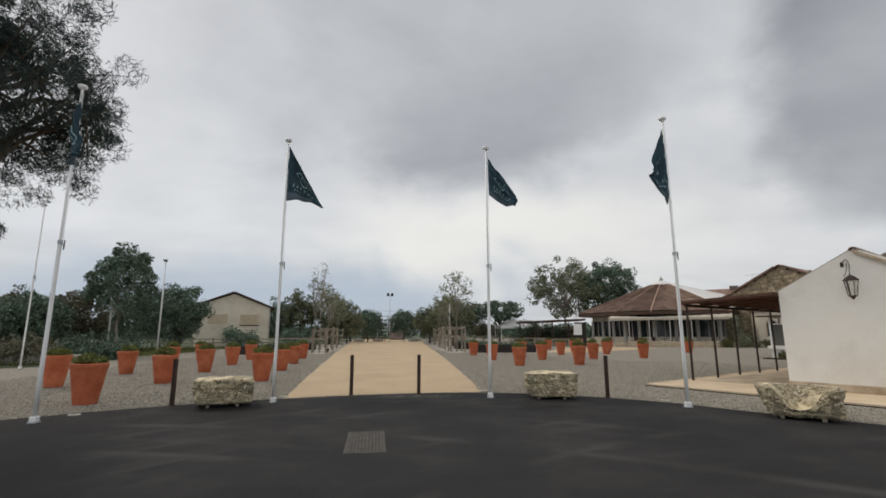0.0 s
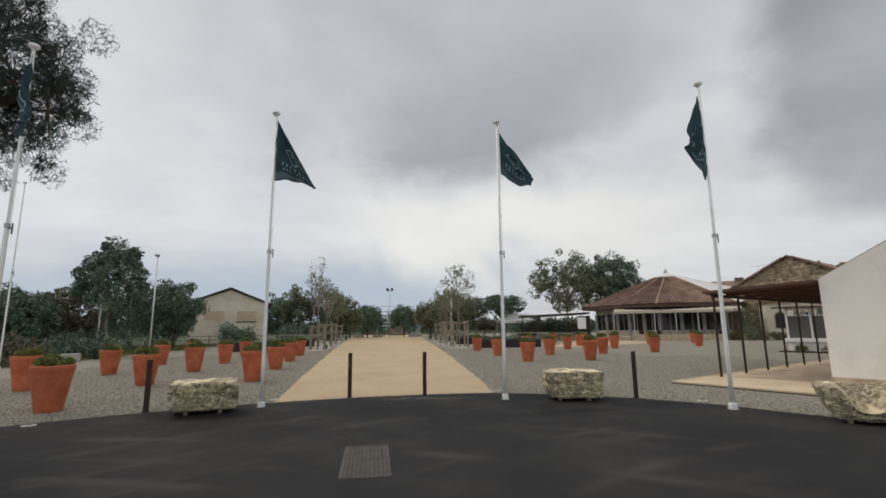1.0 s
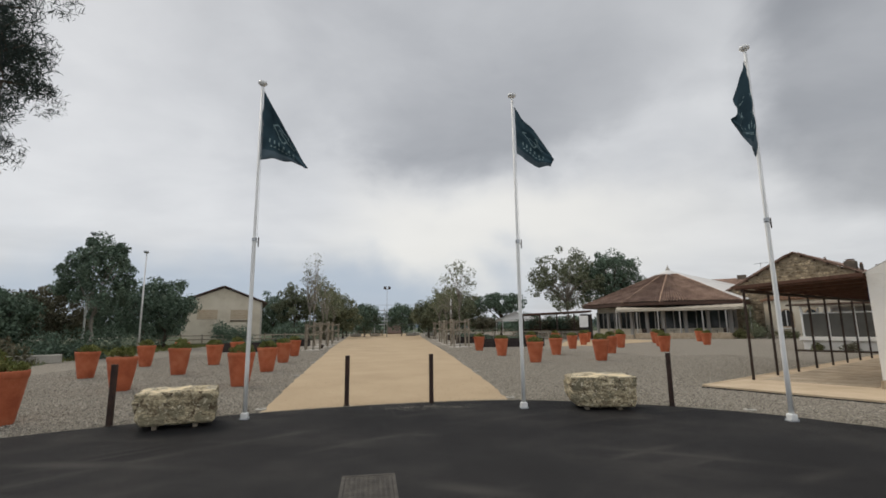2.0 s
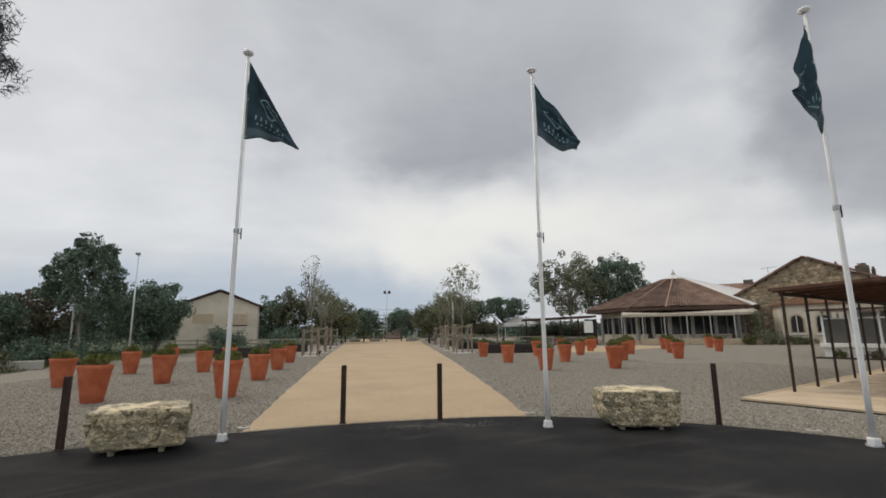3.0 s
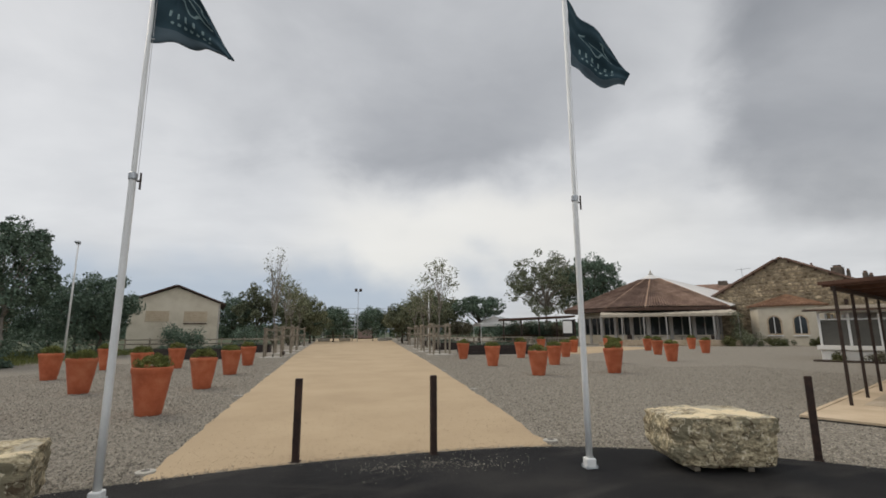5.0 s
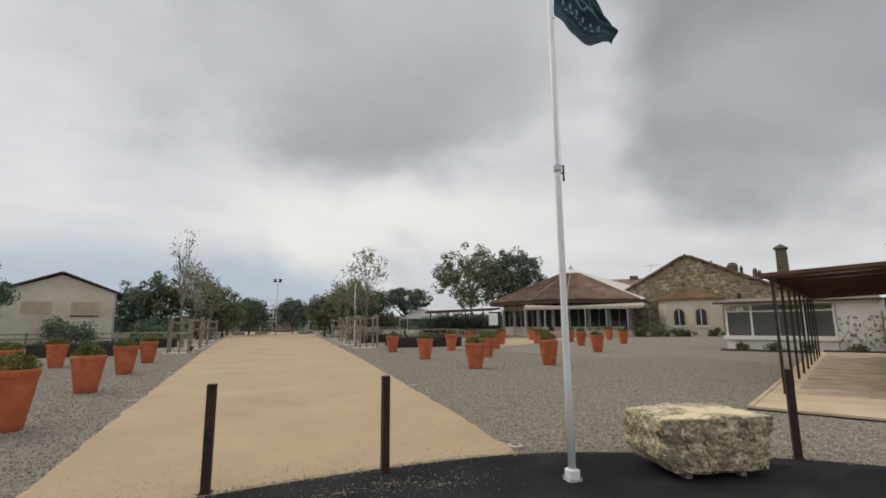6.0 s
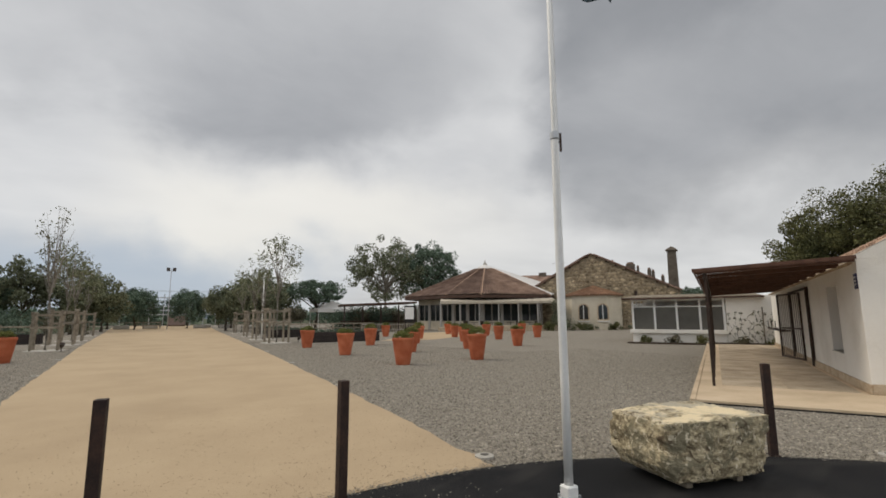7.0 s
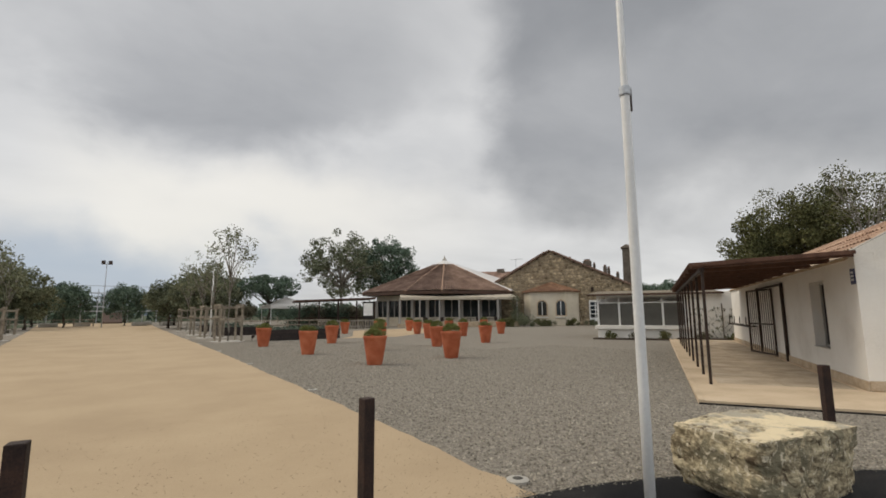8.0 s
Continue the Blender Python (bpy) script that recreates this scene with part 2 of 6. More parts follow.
    "blue_haze": material("distant_hill", [(0.13, 0.17, 0.21), (0.17, 0.21, 0.25)], 0.01, 0.1, 1.0, 0.0),
    "concrete": material("pale_concrete", [(0.36, 0.34, 0.30), (0.50, 0.475, 0.42)], 1.2, 25, 0.9, 0.25),
    "brown_board": material("brown_stained_board", [(0.085, 0.042, 0.028), (0.14, 0.072, 0.048)], 2.5, 40, 0.8, 0.2, stretch=(0.3, 3, 1)),
    "red_door": material("dark_red_shutter", [(0.060, 0.016, 0.012), (0.095, 0.026, 0.018)], 2, 25, 0.6, 0.1),
}


def glass_material():
    m = bpy.data.materials.new("window_glass")
    m.use_nodes = True
    b = m.node_tree.nodes["Principled BSDF"]
    n = m.node_tree.nodes.new("ShaderNodeTexNoise")
    n.inputs["Scale"].default_value = 0.8
    r = m.node_tree.nodes.new("ShaderNodeMapRange")
    r.inputs[3].default_value, r.inputs[4].default_value = 0.03, 0.12
    m.node_tree.links.new(n.outputs[0], r.inputs[0])
    m.node_tree.links.new(r.outputs[0], b.inputs["Roughness"])
    b.inputs["Base Color"].default_value = (0.02, 0.024, 0.026, 1)
    b.inputs["Specular IOR Level"].default_value = 0.5
    return m


M["glass"] = glass_material()


def clear_glass():
    m = bpy.data.materials.new("lantern_glass")
    m.use_nodes = True
    b = m.node_tree.nodes["Principled BSDF"]
    b.inputs["Base Color"].default_value = (0.9, 0.9, 0.88, 1)
    b.inputs["Transmission Weight"].default_value, b.inputs["Roughness"].default_value, b.inputs["IOR"].default_value = 1.0, 0.05, 1.1
    return m


M["lantern_glass"] = clear_glass()


def weathered_stone():
    """Limestone with olive lichen, brown crusts, pale chipped veins, and grey and creamy patches on faces that turn
    upwards.
    """
    nt = M["stone_block"].node_tree
    N, L = nt.nodes.new, nt.links.new
    b = nt.nodes["Principled BSDF"]
    src = b.inputs["Base Color"].links[0].from_socket
    geo = N("ShaderNodeNewGeometry")
    sp = N("ShaderNodeSeparateXYZ")
    L(geo.outputs["Normal"], sp.inputs[0])

    def patch(scale, detail, dist, lo, hi, add=None, gain=0.0):
        n = N("ShaderNodeTexNoise")
        L(geo.outputs["Position"], n.inputs["Vector"])
        n.inputs["Scale"].default_value, n.inputs["Detail"].default_value = scale, detail
        n.inputs["Distortion"].default_value, n.inputs["Roughness"].default_value = dist, 0.6
        v = n.outputs[0]
        if add is not None:
            ad = N("ShaderNodeMath")
            ad.operation = "MULTIPLY_ADD"
            L(add, ad.inputs[0])
            ad.inputs[1].default_value = gain
            L(v, ad.inputs[2])
            v = ad.outputs[0]
        r = N("ShaderNodeMapRange")
        r.interpolation_type = "SMOOTHSTEP"
        L(v, r.inputs[0])
        r.inputs[1].default_value, r.inputs[2].default_value = lo, hi
        return r.outputs[0]

    def over(base, colour, fac):
        m = N("ShaderNodeMix")
        m.data_type = "RGBA"
        L(fac, m.inputs[0])
        L(base, m.inputs[6])
        m.inputs[7].default_value = (*colour, 1)
        return m.outputs[2]

    col = over(src, (0.215, 0.188, 0.122), patch(4.2, 6.0, 0.8, 0.50, 0.58))
    col = over(col, (0.098, 0.070, 0.043), patch(6.5, 8.0, 1.2, 0.57, 0.63))
    col = over(col, (0.60, 0.53, 0.39), patch(9.0, 7.0, 2.2, 0.57, 0.64))
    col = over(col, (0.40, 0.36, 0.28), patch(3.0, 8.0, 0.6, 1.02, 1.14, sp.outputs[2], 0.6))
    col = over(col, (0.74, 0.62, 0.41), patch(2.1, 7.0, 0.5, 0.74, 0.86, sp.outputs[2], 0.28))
    L(col, b.inputs["Base Color"])


def worn_asphalt():
    """Adds swept tyre arcs and dusty smears to the asphalt: pale dust where wheels turned."""
    m = M["asphalt"]
    nt = m.node_tree
    N, L = nt.nodes.new, nt.links.new
    b = nt.nodes["Principled BSDF"]
    src = b.inputs["Base Color"].links[0].from_socket
    geo = N("ShaderNodeNewGeometry")
    dust = None
    for cx, cy, scale in ((9.0, -6.0, 2.1), (-7.0, -9.0, 1.6)):
        mp = N("ShaderNodeVectorMath")
        mp.operation = "SUBTRACT"
        L(geo.outputs["Position"], mp.inputs[0])
        mp.inputs[1].default_value = (cx, cy, 0)
        ln = N("ShaderNodeVectorMath")
        ln.operation = "LENGTH"
        L(mp.outputs[0], ln.inputs[0])
        n = N("ShaderNodeTexNoise")
        n.noise_dimensions = "1D"
        L(ln.outputs["Value"], n.inputs["W"])
        n.inputs["Scale"].default_value, n.inputs["Detail"].default_value = scale, 5.0
        n2 = N("ShaderNodeTexNoise")
        L(geo.outputs["Position"], n2.inputs["Vector"])
        n2.inputs["Scale"].default_value = 0.45
        mu = N("ShaderNodeMath")
        mu.operation = "MULTIPLY"
        r1, r2 = N("ShaderNodeMapRange"), N("ShaderNodeMapRange")
        for r, q, lo, hi in ((r1, n, 0.52, 0.72), (r2, n2, 0.48, 0.68)):
            L(q.outputs[0], r.inputs[0])
            r.inputs[1].default_value, r.inputs[2].default_value = lo, hi
        L(r1.outputs[0], mu.inputs[0])
        L(r2.outputs[0], mu.inputs[1])
        if dust is None:
            dust = mu.outputs[0]
        else:
            ad = N("ShaderNodeMath")
            ad.operation = "MAXIMUM"
            L(dust, ad.inputs[0])
            L(mu.outputs[0], ad.inputs[1])
            dust = ad.outputs[0]
    sc = N("ShaderNodeMath")
    sc.operation = "MULTIPLY"
    sc.inputs[1].default_value = 0.55
    L(dust, sc.inputs[0])
    mx = N("ShaderNodeMix")
    mx.data_type = "RGBA"
    L(sc.outputs[0], mx.inputs[0])
    L(src, mx.inputs[6])
    mx.inputs[7].default_value = (0.10, 0.092, 0.082, 1)
    # thin grey dust over the driven middle of the apron; the outer rim is still fresh
    sp = N("ShaderNodeSeparateXYZ")
    L(geo.outputs["Position"], sp.inputs[0])
    n3 = N("ShaderNodeTexNoise")
    L(geo.outputs["Position"], n3.inputs["Vector"])
    n3.inputs["Scale"].default_value, n3.inputs["Detail"].default_value = 0.7, 5.0
    wob = N("ShaderNodeMath")
    wob.operation = "MULTIPLY_ADD"
    L(n3.outputs[0], wob.inputs[0])
    wob.inputs[1].default_value = 3.0
    L(sp.outputs[1], wob.inputs[2])
    far = N("ShaderNodeMapRange")
    far.interpolation_type = "SMOOTHSTEP"
    L(wob.outputs[0], far.inputs[0])
    for i, q in enumerate((11.8, 8.0, 0.0, 0.13)):
        far.inputs[1 + i].default_value = q
    mz = N("ShaderNodeMix")
    mz.data_type = "RGBA"
    L(far.outputs[0], mz.inputs[0])
    L(mx.outputs[2], mz.inputs[6])
    mz.inputs[7].default_value = (0.105, 0.10, 0.096, 1)
    L(mz.outputs[2], b.inputs["Base Color"])


worn_asphalt()
weathered_stone()

# ---------- building helpers ----------


def mesh_of(bm, mat, name="part", smooth=False):
    me = bpy.data.meshes.new(name)
    if isinstance(bm, bmesh.types.BMesh):
        bmesh.ops.recalc_face_normals(bm, faces=bm.faces[:])
        bm.to_mesh(me)
        bm.free()
    else:
        me.from_pydata(*bm)
    me.materials.append(M[mat] if isinstance(mat, str) else mat)
    if smooth:
        me.polygons.foreach_set("use_smooth", [True] * len(me.polygons))
    return me


def part(name, bm, mat, parent, label="", smooth=False, at=None):
    ob = new(name, mesh_of(bm, mat, name, smooth))
    ob.parent = parent
    if at is not None:
        ob.matrix_basis = at
    if label:
        tagged(ob, label)
    return ob


def thing(name, m, label, category, group="", kind=""):
    ob = new(name)
    ob.empty_display_size = 0.2
    ob.matrix_basis = m
    return tagged(ob, label, category, group, kind)


def solid(name, bm, mat, label, category, m=None, group="", kind="", smooth=False):
    ob = new(name, mesh_of(bm, mat, name, smooth))
    if m is not None:
        ob.matrix_basis = m
    return tagged(ob, label, category, group, kind)


def add_box(bm, x0, x1, y0, y1, z0, z1, bev=0.0, m=None):
    g = bmesh.ops.create_cube(bm, size=1.0, matrix=Matrix.Translation(((x0 + x1) / 2, (y0 + y1) / 2, (z0 + z1) / 2)) @ Matrix.Diagonal((x1 - x0, y1 - y0, z1 - z0, 1)))
    vs = g["verts"]
    if bev:
        es = list({e for v in vs for e in v.link_edges})
        r = bmesh.ops.bevel(bm, geom=es, offset=bev, segments=1, affect="EDGES", profile=0.5)
        vs = list({v for f in r["faces"] for v in f.verts} | {v for v in vs if v.is_valid})
    if m is not None:
        bmesh.ops.transform(bm, matrix=m, verts=vs)
    return vs


def box(x0, x1, y0, y1, z0, z1, bev=0.0, m=None):
    bm = bmesh.new()
    add_box(bm, x0, x1, y0, y1, z0, z1, bev, m)
    return bm


def lathe(profile, n=24, cap=True):
    """A turned form from (radius, height) pairs."""
    bm = bmesh.new()
    rings = [[bm.verts.new((r * math.cos(2 * math.pi * i / n), r * math.sin(2 * math.pi * i / n), z)) for i in range(n)] for r, z in profile]
    for a, b in zip(rings, rings[1:]):
        for i in range(n):
            bm.faces.new((a[i], a[(i + 1) % n], b[(i + 1) % n], b[i]))
    if cap:
        bm.faces.new(rings[0][::-1])
        bm.faces.new(rings[-1])
    return bm


def prism(points, z0, z1):
    """An upright solid over a plan outline."""
    bm = bmesh.new()
    lo = [bm.verts.new((x, y, z0)) for x, y in points]
    hi = [bm.verts.new((x, y, z1)) for x, y in points]
    n = len(points)
    for i in range(n):
        bm.faces.new((lo[i], lo[(i + 1) % n], hi[(i + 1) % n], hi[i]))
    bm.faces.new(lo[::-1])
    bm.faces.new(hi)
    return bm


def bar(a, b, r, n=8, r2=None, bm=None):
    """A round bar between two points."""
    bm = bm or bmesh.new()
    a, b = Vector(a), Vector(b)
    q = (b - a).to_track_quat("Z", "Y").to_matrix().to_4x4()
    bmesh.ops.create_cone(bm, cap_ends=True, segments=n, radius1=r, radius2=r if r2 is None else r2, depth=(b - a).length, matrix=Matrix.Translation((a + b) / 2) @ q)
    return bm


def spline(points, steps=8):
    """A smooth line through plan points."""
    P = [np.array(p, float) for p in points]
    P = [2 * P[0] - P[1]] + P + [2 * P[-1] - P[-2]]
    out = []
    for i in range(1, len(P) - 2):
        for k in range(steps):
            t = k / steps
            a, b, c, d = P[i - 1:i + 3]
            out.append(tuple(0.5 * (2 * b + (c - a) * t + (2 * a - 5 * b + 4 * c - d) * t * t + (3 * b - a - 3 * c + d) * t ** 3)))
    return out + [tuple(P[-2])]


def leaf_cloud(rng, centres, radii, per, size, flat=1.0, up=0.3, slim=0.5):
    """Leaves as small folded blades scattered in and on clumps; vertices and faces for from_pydata."""
    n = len(centres) * per
    c = np.repeat(np.array(centres, float), per, axis=0)
    r = np.repeat(np.array(radii, float), per)[:, None]
    d = rng.normal(size=(n, 3))
    d /= np.linalg.norm(d, axis=1)[:, None]
    p = c + d * r * (rng.uniform(0.35, 1.08, (n, 1)) ** 0.6) * np.array([1, 1, flat])
    a = rng.normal(size=(n, 3))
    a[:, 2] += up
    a /= np.linalg.norm(a, axis=1)[:, None]
    b = np.cross(a, rng.normal(size=(n, 3)))
    b /= np.linalg.norm(b, axis=1)[:, None]
    s = size * rng.uniform(0.6, 1.35, (n, 1))
    v = np.stack([p - a * s, p + b * s * slim, p + a * s, p - b * s * slim], 1).reshape(-1, 3)
    return v.tolist(), [], np.arange(4 * n).reshape(-1, 4).tolist()


def tube(bm, pts, radii, n=7):
    rings = []
    for i, p in enumerate(pts):
        d = Vector(pts[min(i + 1, len(pts) - 1)]) - Vector(pts[max(i - 1, 0)])
        q = d.to_track_quat("Z", "Y").to_matrix()
        rings.append([bm.verts.new(Vector(p) + q @ Vector((radii[i] * math.cos(2 * math.pi * k / n), radii[i] * math.sin(2 * math.pi * k / n), 0))) for k in range(n)])
    for a, b in zip(rings, rings[1:]):
        for k in range(n):
            bm.faces.new((a[k], a[(k + 1) % n], b[(k + 1) % n], b[k]))
    bm.faces.new(rings[0][::-1])
    bm.faces.new(rings[-1])


def tree(name, at, label, seed, height, trunk_h, radius, leaf, bark="bark", clumps=40, per=70, leaf_size=0.16, clump=0.55, trunk_r=0.16, flat=1.0, lean=(0, 0), crown_h=None, limbs=7, twigs=2, hollow=0.45, group="", slim=0.5):
    """A tree with a tapered trunk, limbs and twigs, and a crown of separate clumps of leaves round the limb ends."""
    rng = np.random.default_rng(seed)
    t = thing(name, pose(*at), label, "tree", group)
    bm = bmesh.new()
    crown_h = crown_h or (height - trunk_h)
    base_c = np.array([lean[0], lean[1], height - crown_h / 2])
    top = Vector((lean[0] * 0.7, lean[1] * 0.7, trunk_h + crown_h * 0.35))
    k = 7
    pts = [Vector((top.x * (i / k) ** 1.4 + rng.normal() * 0.02 * height * (0 < i < k) * 0.4, top.y * (i / k) ** 1.4 + rng.normal() * 0.008 * height * (0 < i < k), top.z * i / k)) for i in range(k + 1)]
    tube(bm, pts, [trunk_r * (1.25 if i == 0 else 1 - 0.55 * i / k) for i in range(k + 1)], 9)
    centres, radii, ends = [], [], []
    for i in range(limbs):
        a = 2 * math.pi * (i + rng.uniform(-0.3, 0.3)) / limbs
        el = rng.uniform(-0.35, 0.95)
        rr = rng.uniform(0.65, 0.95)
        end = Vector(base_c + np.array([math.cos(a) * math.cos(el) * radius * rr, math.sin(a) * math.cos(el) * radius * rr, math.sin(el) * crown_h * 0.5 * rr]))
        s = pts[int(rng.integers(4, k))]
        mid = s.lerp(end, 0.5) + Vector((0, 0, 0.06 * height)) + Vector(rng.normal(size=3) * 0.05 * radius)
        tube(bm, [s, s.lerp(mid, 0.5) + Vector(rng.normal(size=3) * 0.03 * radius), mid, end], [trunk_r * 0.45, trunk_r * 0.36, trunk_r * 0.25, trunk_r * 0.07], 6)
        for j in range(twigs):
            e2 = mid.lerp(end, rng.uniform(0.2, 0.9)) + Vector(rng.normal(size=3) * radius * 0.28)
            o2 = e2 - Vector(base_c)
            l2 = Vector((o2.x / radius, o2.y / radius, 2 * o2.z / crown_h)).length
            if l2 > 0.92:
                e2 = Vector(base_c) + o2 * (0.92 / l2)
            tube(bm, [mid.lerp(end, 0.15 * j), e2], [trunk_r * 0.16, trunk_r * 0.05], 5)
            ends.append(e2)
        ends.append(end)
    part("trunk", bm, bark, t, smooth=True)
    for i in range(clumps):
        if i < len(ends):
            c = np.array(ends[i])
        else:
            d = rng.normal(size=3)
            d /= np.linalg.norm(d)
            rr = rng.uniform(hollow, 1.0) ** 0.5
            c = base_c + d * rr * np.array([radius, radius, crown_h * 0.5]) * (1 + 0.16 * rng.normal())
        q = (np.array(c) - base_c) / np.array([radius, radius, crown_h * 0.5])
        ql = np.linalg.norm(q)
        if ql > 1.02:
            c = base_c + (np.array(c) - base_c) / ql * 1.02
        centres.append(c)
        radii.append(clump * rng.uniform(0.55, 1.3))
    part("crown", leaf_cloud(rng, centres, radii, per, leaf_size, flat, slim=slim), leaf, t)
    return t


def bush(name, at, label, seed, size, leaf, n=14, per=80, leaf_size=0.06, group=""):
    rng = np.random.default_rng(seed)
    t = thing(name, pose(*at), label, "bush", group)
    cs = [np.array([rng.uniform(-1, 1) * size[0], rng.uniform(-1, 1) * size[1], rng.uniform(0.1, 0.75) * size[2]]) for _ in range(n)]
    bm = bmesh.new()
    for c in cs[:6]:
        tube(bm, [Vector((c[0] * 0.3, c[1] * 0.3, 0)), Vector(c)], [0.02, 0.008], 5)
    part("stems", bm, "bark", t)
    part("foliage", leaf_cloud(rng, cs, [size[2] * 0.3 * rng.uniform(0.7, 1.2) for _ in cs], per, leaf_size), leaf, t)
    return t

# ---------- ground ----------
solid("ground", box(-900, 900, -400, 1400, -0.6, 0.0), "gravel", "grey-brown gravel ground of a wide open square", "ground", kind="structure")
EDGE = spline([(-18, -4.0), (-13.3, 1.8), (-9.6, 6.0), (-6.9, 8.72), (-4.7, 10.17), (-2.7, 10.95), (-0.9, 11.42), (0.8, 11.64), (2.43, 11.61), (3.76, 11.15), (5.25, 10.26), (6.4, 9.15), (7.1, 8.02), (8.34, 6.44), (9.9, 4.0), (11.5, 0.6), (13.0, -6.0)])


def sheet(outline, z, drop=0.05):
    return prism(outline, z - drop, z)


solid("road", sheet(EDGE + [(13, -40), (-18, -40)], 0.016, 0.1), "asphalt", "fresh black asphalt apron with a curved edge", "road", kind="structure")
LEFT_EDGE = [(-2.44, 10.3), (-2.50, 11.4), (-2.64, 13.3), (-2.79, 15.2), (-3.02, 18), (-3.55, 26), (-4.5, 39), (-6.3, 72), (-8.3, 105), (-9.5, 125)]
RIGHT_EDGE = [(2.40, 10.9), (2.45, 11.6), (2.70, 14.9), (2.96, 20), (3.36, 28), (3.75, 38), (4.9, 70), (6.5, 105), (8.5, 125)]
rng0 = np.random.default_rng(5)


def strip(left, right, z, drop, amount):
    """A band between two lines, with slightly uneven rims."""
    ys = np.concatenate([np.arange(left[0][1], 30, 0.3), np.linspace(30, left[-1][1], 60)])
    bm = bmesh.new()
    rows = []
    for y in ys:
        xa = np.interp(y, [p[1] for p in left], [p[0] for p in left]) + rng0.normal() * amount
        xb = np.interp(y, [p[1] for p in right], [p[0] for p in right]) + rng0.normal() * amount
        rows.append([bm.verts.new((xa, y, z - drop)), bm.verts.new((xa, y, z)), bm.verts.new((xb, y, z)), bm.verts.new((xb, y, z - drop))])
    for a, b in zip(rows, rows[1:]):
        for k in range(3):
            bm.faces.new((a[k], a[k + 1], b[k + 1], b[k]))
    return bm


solid("path", strip(LEFT_EDGE, RIGHT_EDGE, 0.008, 0.05, 0.025), "sand", "straight ochre path of compacted sand", "path", kind="structure")
solid("path_branch", sheet([(13.4, 38.4), (11.8, 36.6), (15.5, 36.0), (20, 39.5), (26.5, 44.0), (25.5, 49.5), (18, 48)], 0.006, 0.05), "sand", "ochre sand apron before the restaurant", "path", kind="structure")
solid("lawn", sheet(spline([(-60, 14), (-30, 18.5), (-17, 23.4), (-17.6, 30), (-17.8, 37), (-17.5, 47), (-14, 57), (-11, 68), (-12, 118), (-60, 120)], 5), 0.012, 0.06), "grass", "rough green grass beside the square", "lawn", kind="structure")
solid("lawn_beyond", sheet([(-200, 127), (200, 127), (300, 900), (-300, 900)], 0.012, 0.06), "grass", "far green fields beyond the square", "lawn", kind="structure")

# loose stones along the asphalt's rim and over the near gravel
rng1 = np.random.default_rng(11)


def stones(n, pick, lo, hi):
    base = np.array([(1, 0, 0), (-0.5, 0.87, 0), (-0.5, -0.87, 0), (0.1, 0.1, 0.75)])
    V, F = [], []
    k = 0
    while k < n:
        x, y = pick()
        s = rng1.uniform(lo, hi)
        a = rng1.uniform(0, 6.28)
        ca, sa = math.cos(a), math.sin(a)
        sq = rng1.uniform(0.6, 1.0)
        i = len(V)
        for bx, by, bz in base:
            bx, by = bx * s, by * s * sq
            V.append((x + bx * ca - by * sa, y + bx * sa + by * ca, bz * s + 0.001))
        F += [(i, i + 1, i + 3), (i + 1, i + 2, i + 3), (i + 2, i, i + 3)]
        k += 1
    return V, [], F


def on_sand(x, y):
    return np.interp(y, [p[1] for p in LEFT_EDGE], [p[0] for p in LEFT_EDGE]) < x < np.interp(y, [p[1] for p in RIGHT_EDGE], [p[0] for p in RIGHT_EDGE])


EX, EY = [p[0] for p in EDGE], [p[1] for p in EDGE]


def pick_gravel():
    while True:
        x = rng1.uniform(-13.0, 17.0)
        y = np.interp(x, EX, EY) + rng1.uniform(0.01, 1) ** 1.55 * 30.0
        along, out = 0.8704 * (x - 10.92) + 0.4924 * (y - 11.20), 0.8704 * (y - 11.20) - 0.4924 * (x - 10.92)
        if along > -2.2 and out < 3.0:
            continue
        if not on_sand(x, y):
            return x, y


def pick_rim():
    x = rng1.uniform(-5, 7.0)
    return x, np.interp(x, EX, EY) + 0.03 + rng1.normal() * 0.045


solid("gravel_stones", stones(185000, pick_gravel, 0.009, 0.026), "pebble", "loose grey gravel stones lying on the square", "gravel", kind="stuff")
ob = solid("edge_stones", stones(2600, pick_rim, 0.005, 0.014), "pebble", "small stones spilled along the asphalt edge", "gravel", kind="stuff")
ob.location.z = 0.014


def pick_sand():
    x = rng1.uniform(-2.4, 2.5)
    return x, np.interp(x, EX, EY) + 0.03 + rng1.uniform(0, 1) ** 2.6 * 5.0


ob = solid("sand_stones", stones(4200, pick_sand, 0.003, 0.009), "sand_pebble", "small brown stones strewn on the sand path", "gravel", kind="stuff")
ob.location.z = 0.008


def pick_spill():
    a, r = rng1.uniform(0, 6.28), abs(rng1.normal()) * 0.33
    k = int(rng1.integers(0, 3))
    cx, cy = ((0.75, 11.15), (0.2, 11.05), (1.2, 10.95))[k]
    return cx + r * math.cos(a) * 1.6, cy + r * math.sin(a) * 0.7


ob = solid("spilled_grit", stones(700, pick_spill, 0.004, 0.010), "pebble", "pale grit spilled on the asphalt by a bollard", "gravel", kind="stuff")
ob.location.z = 0.016

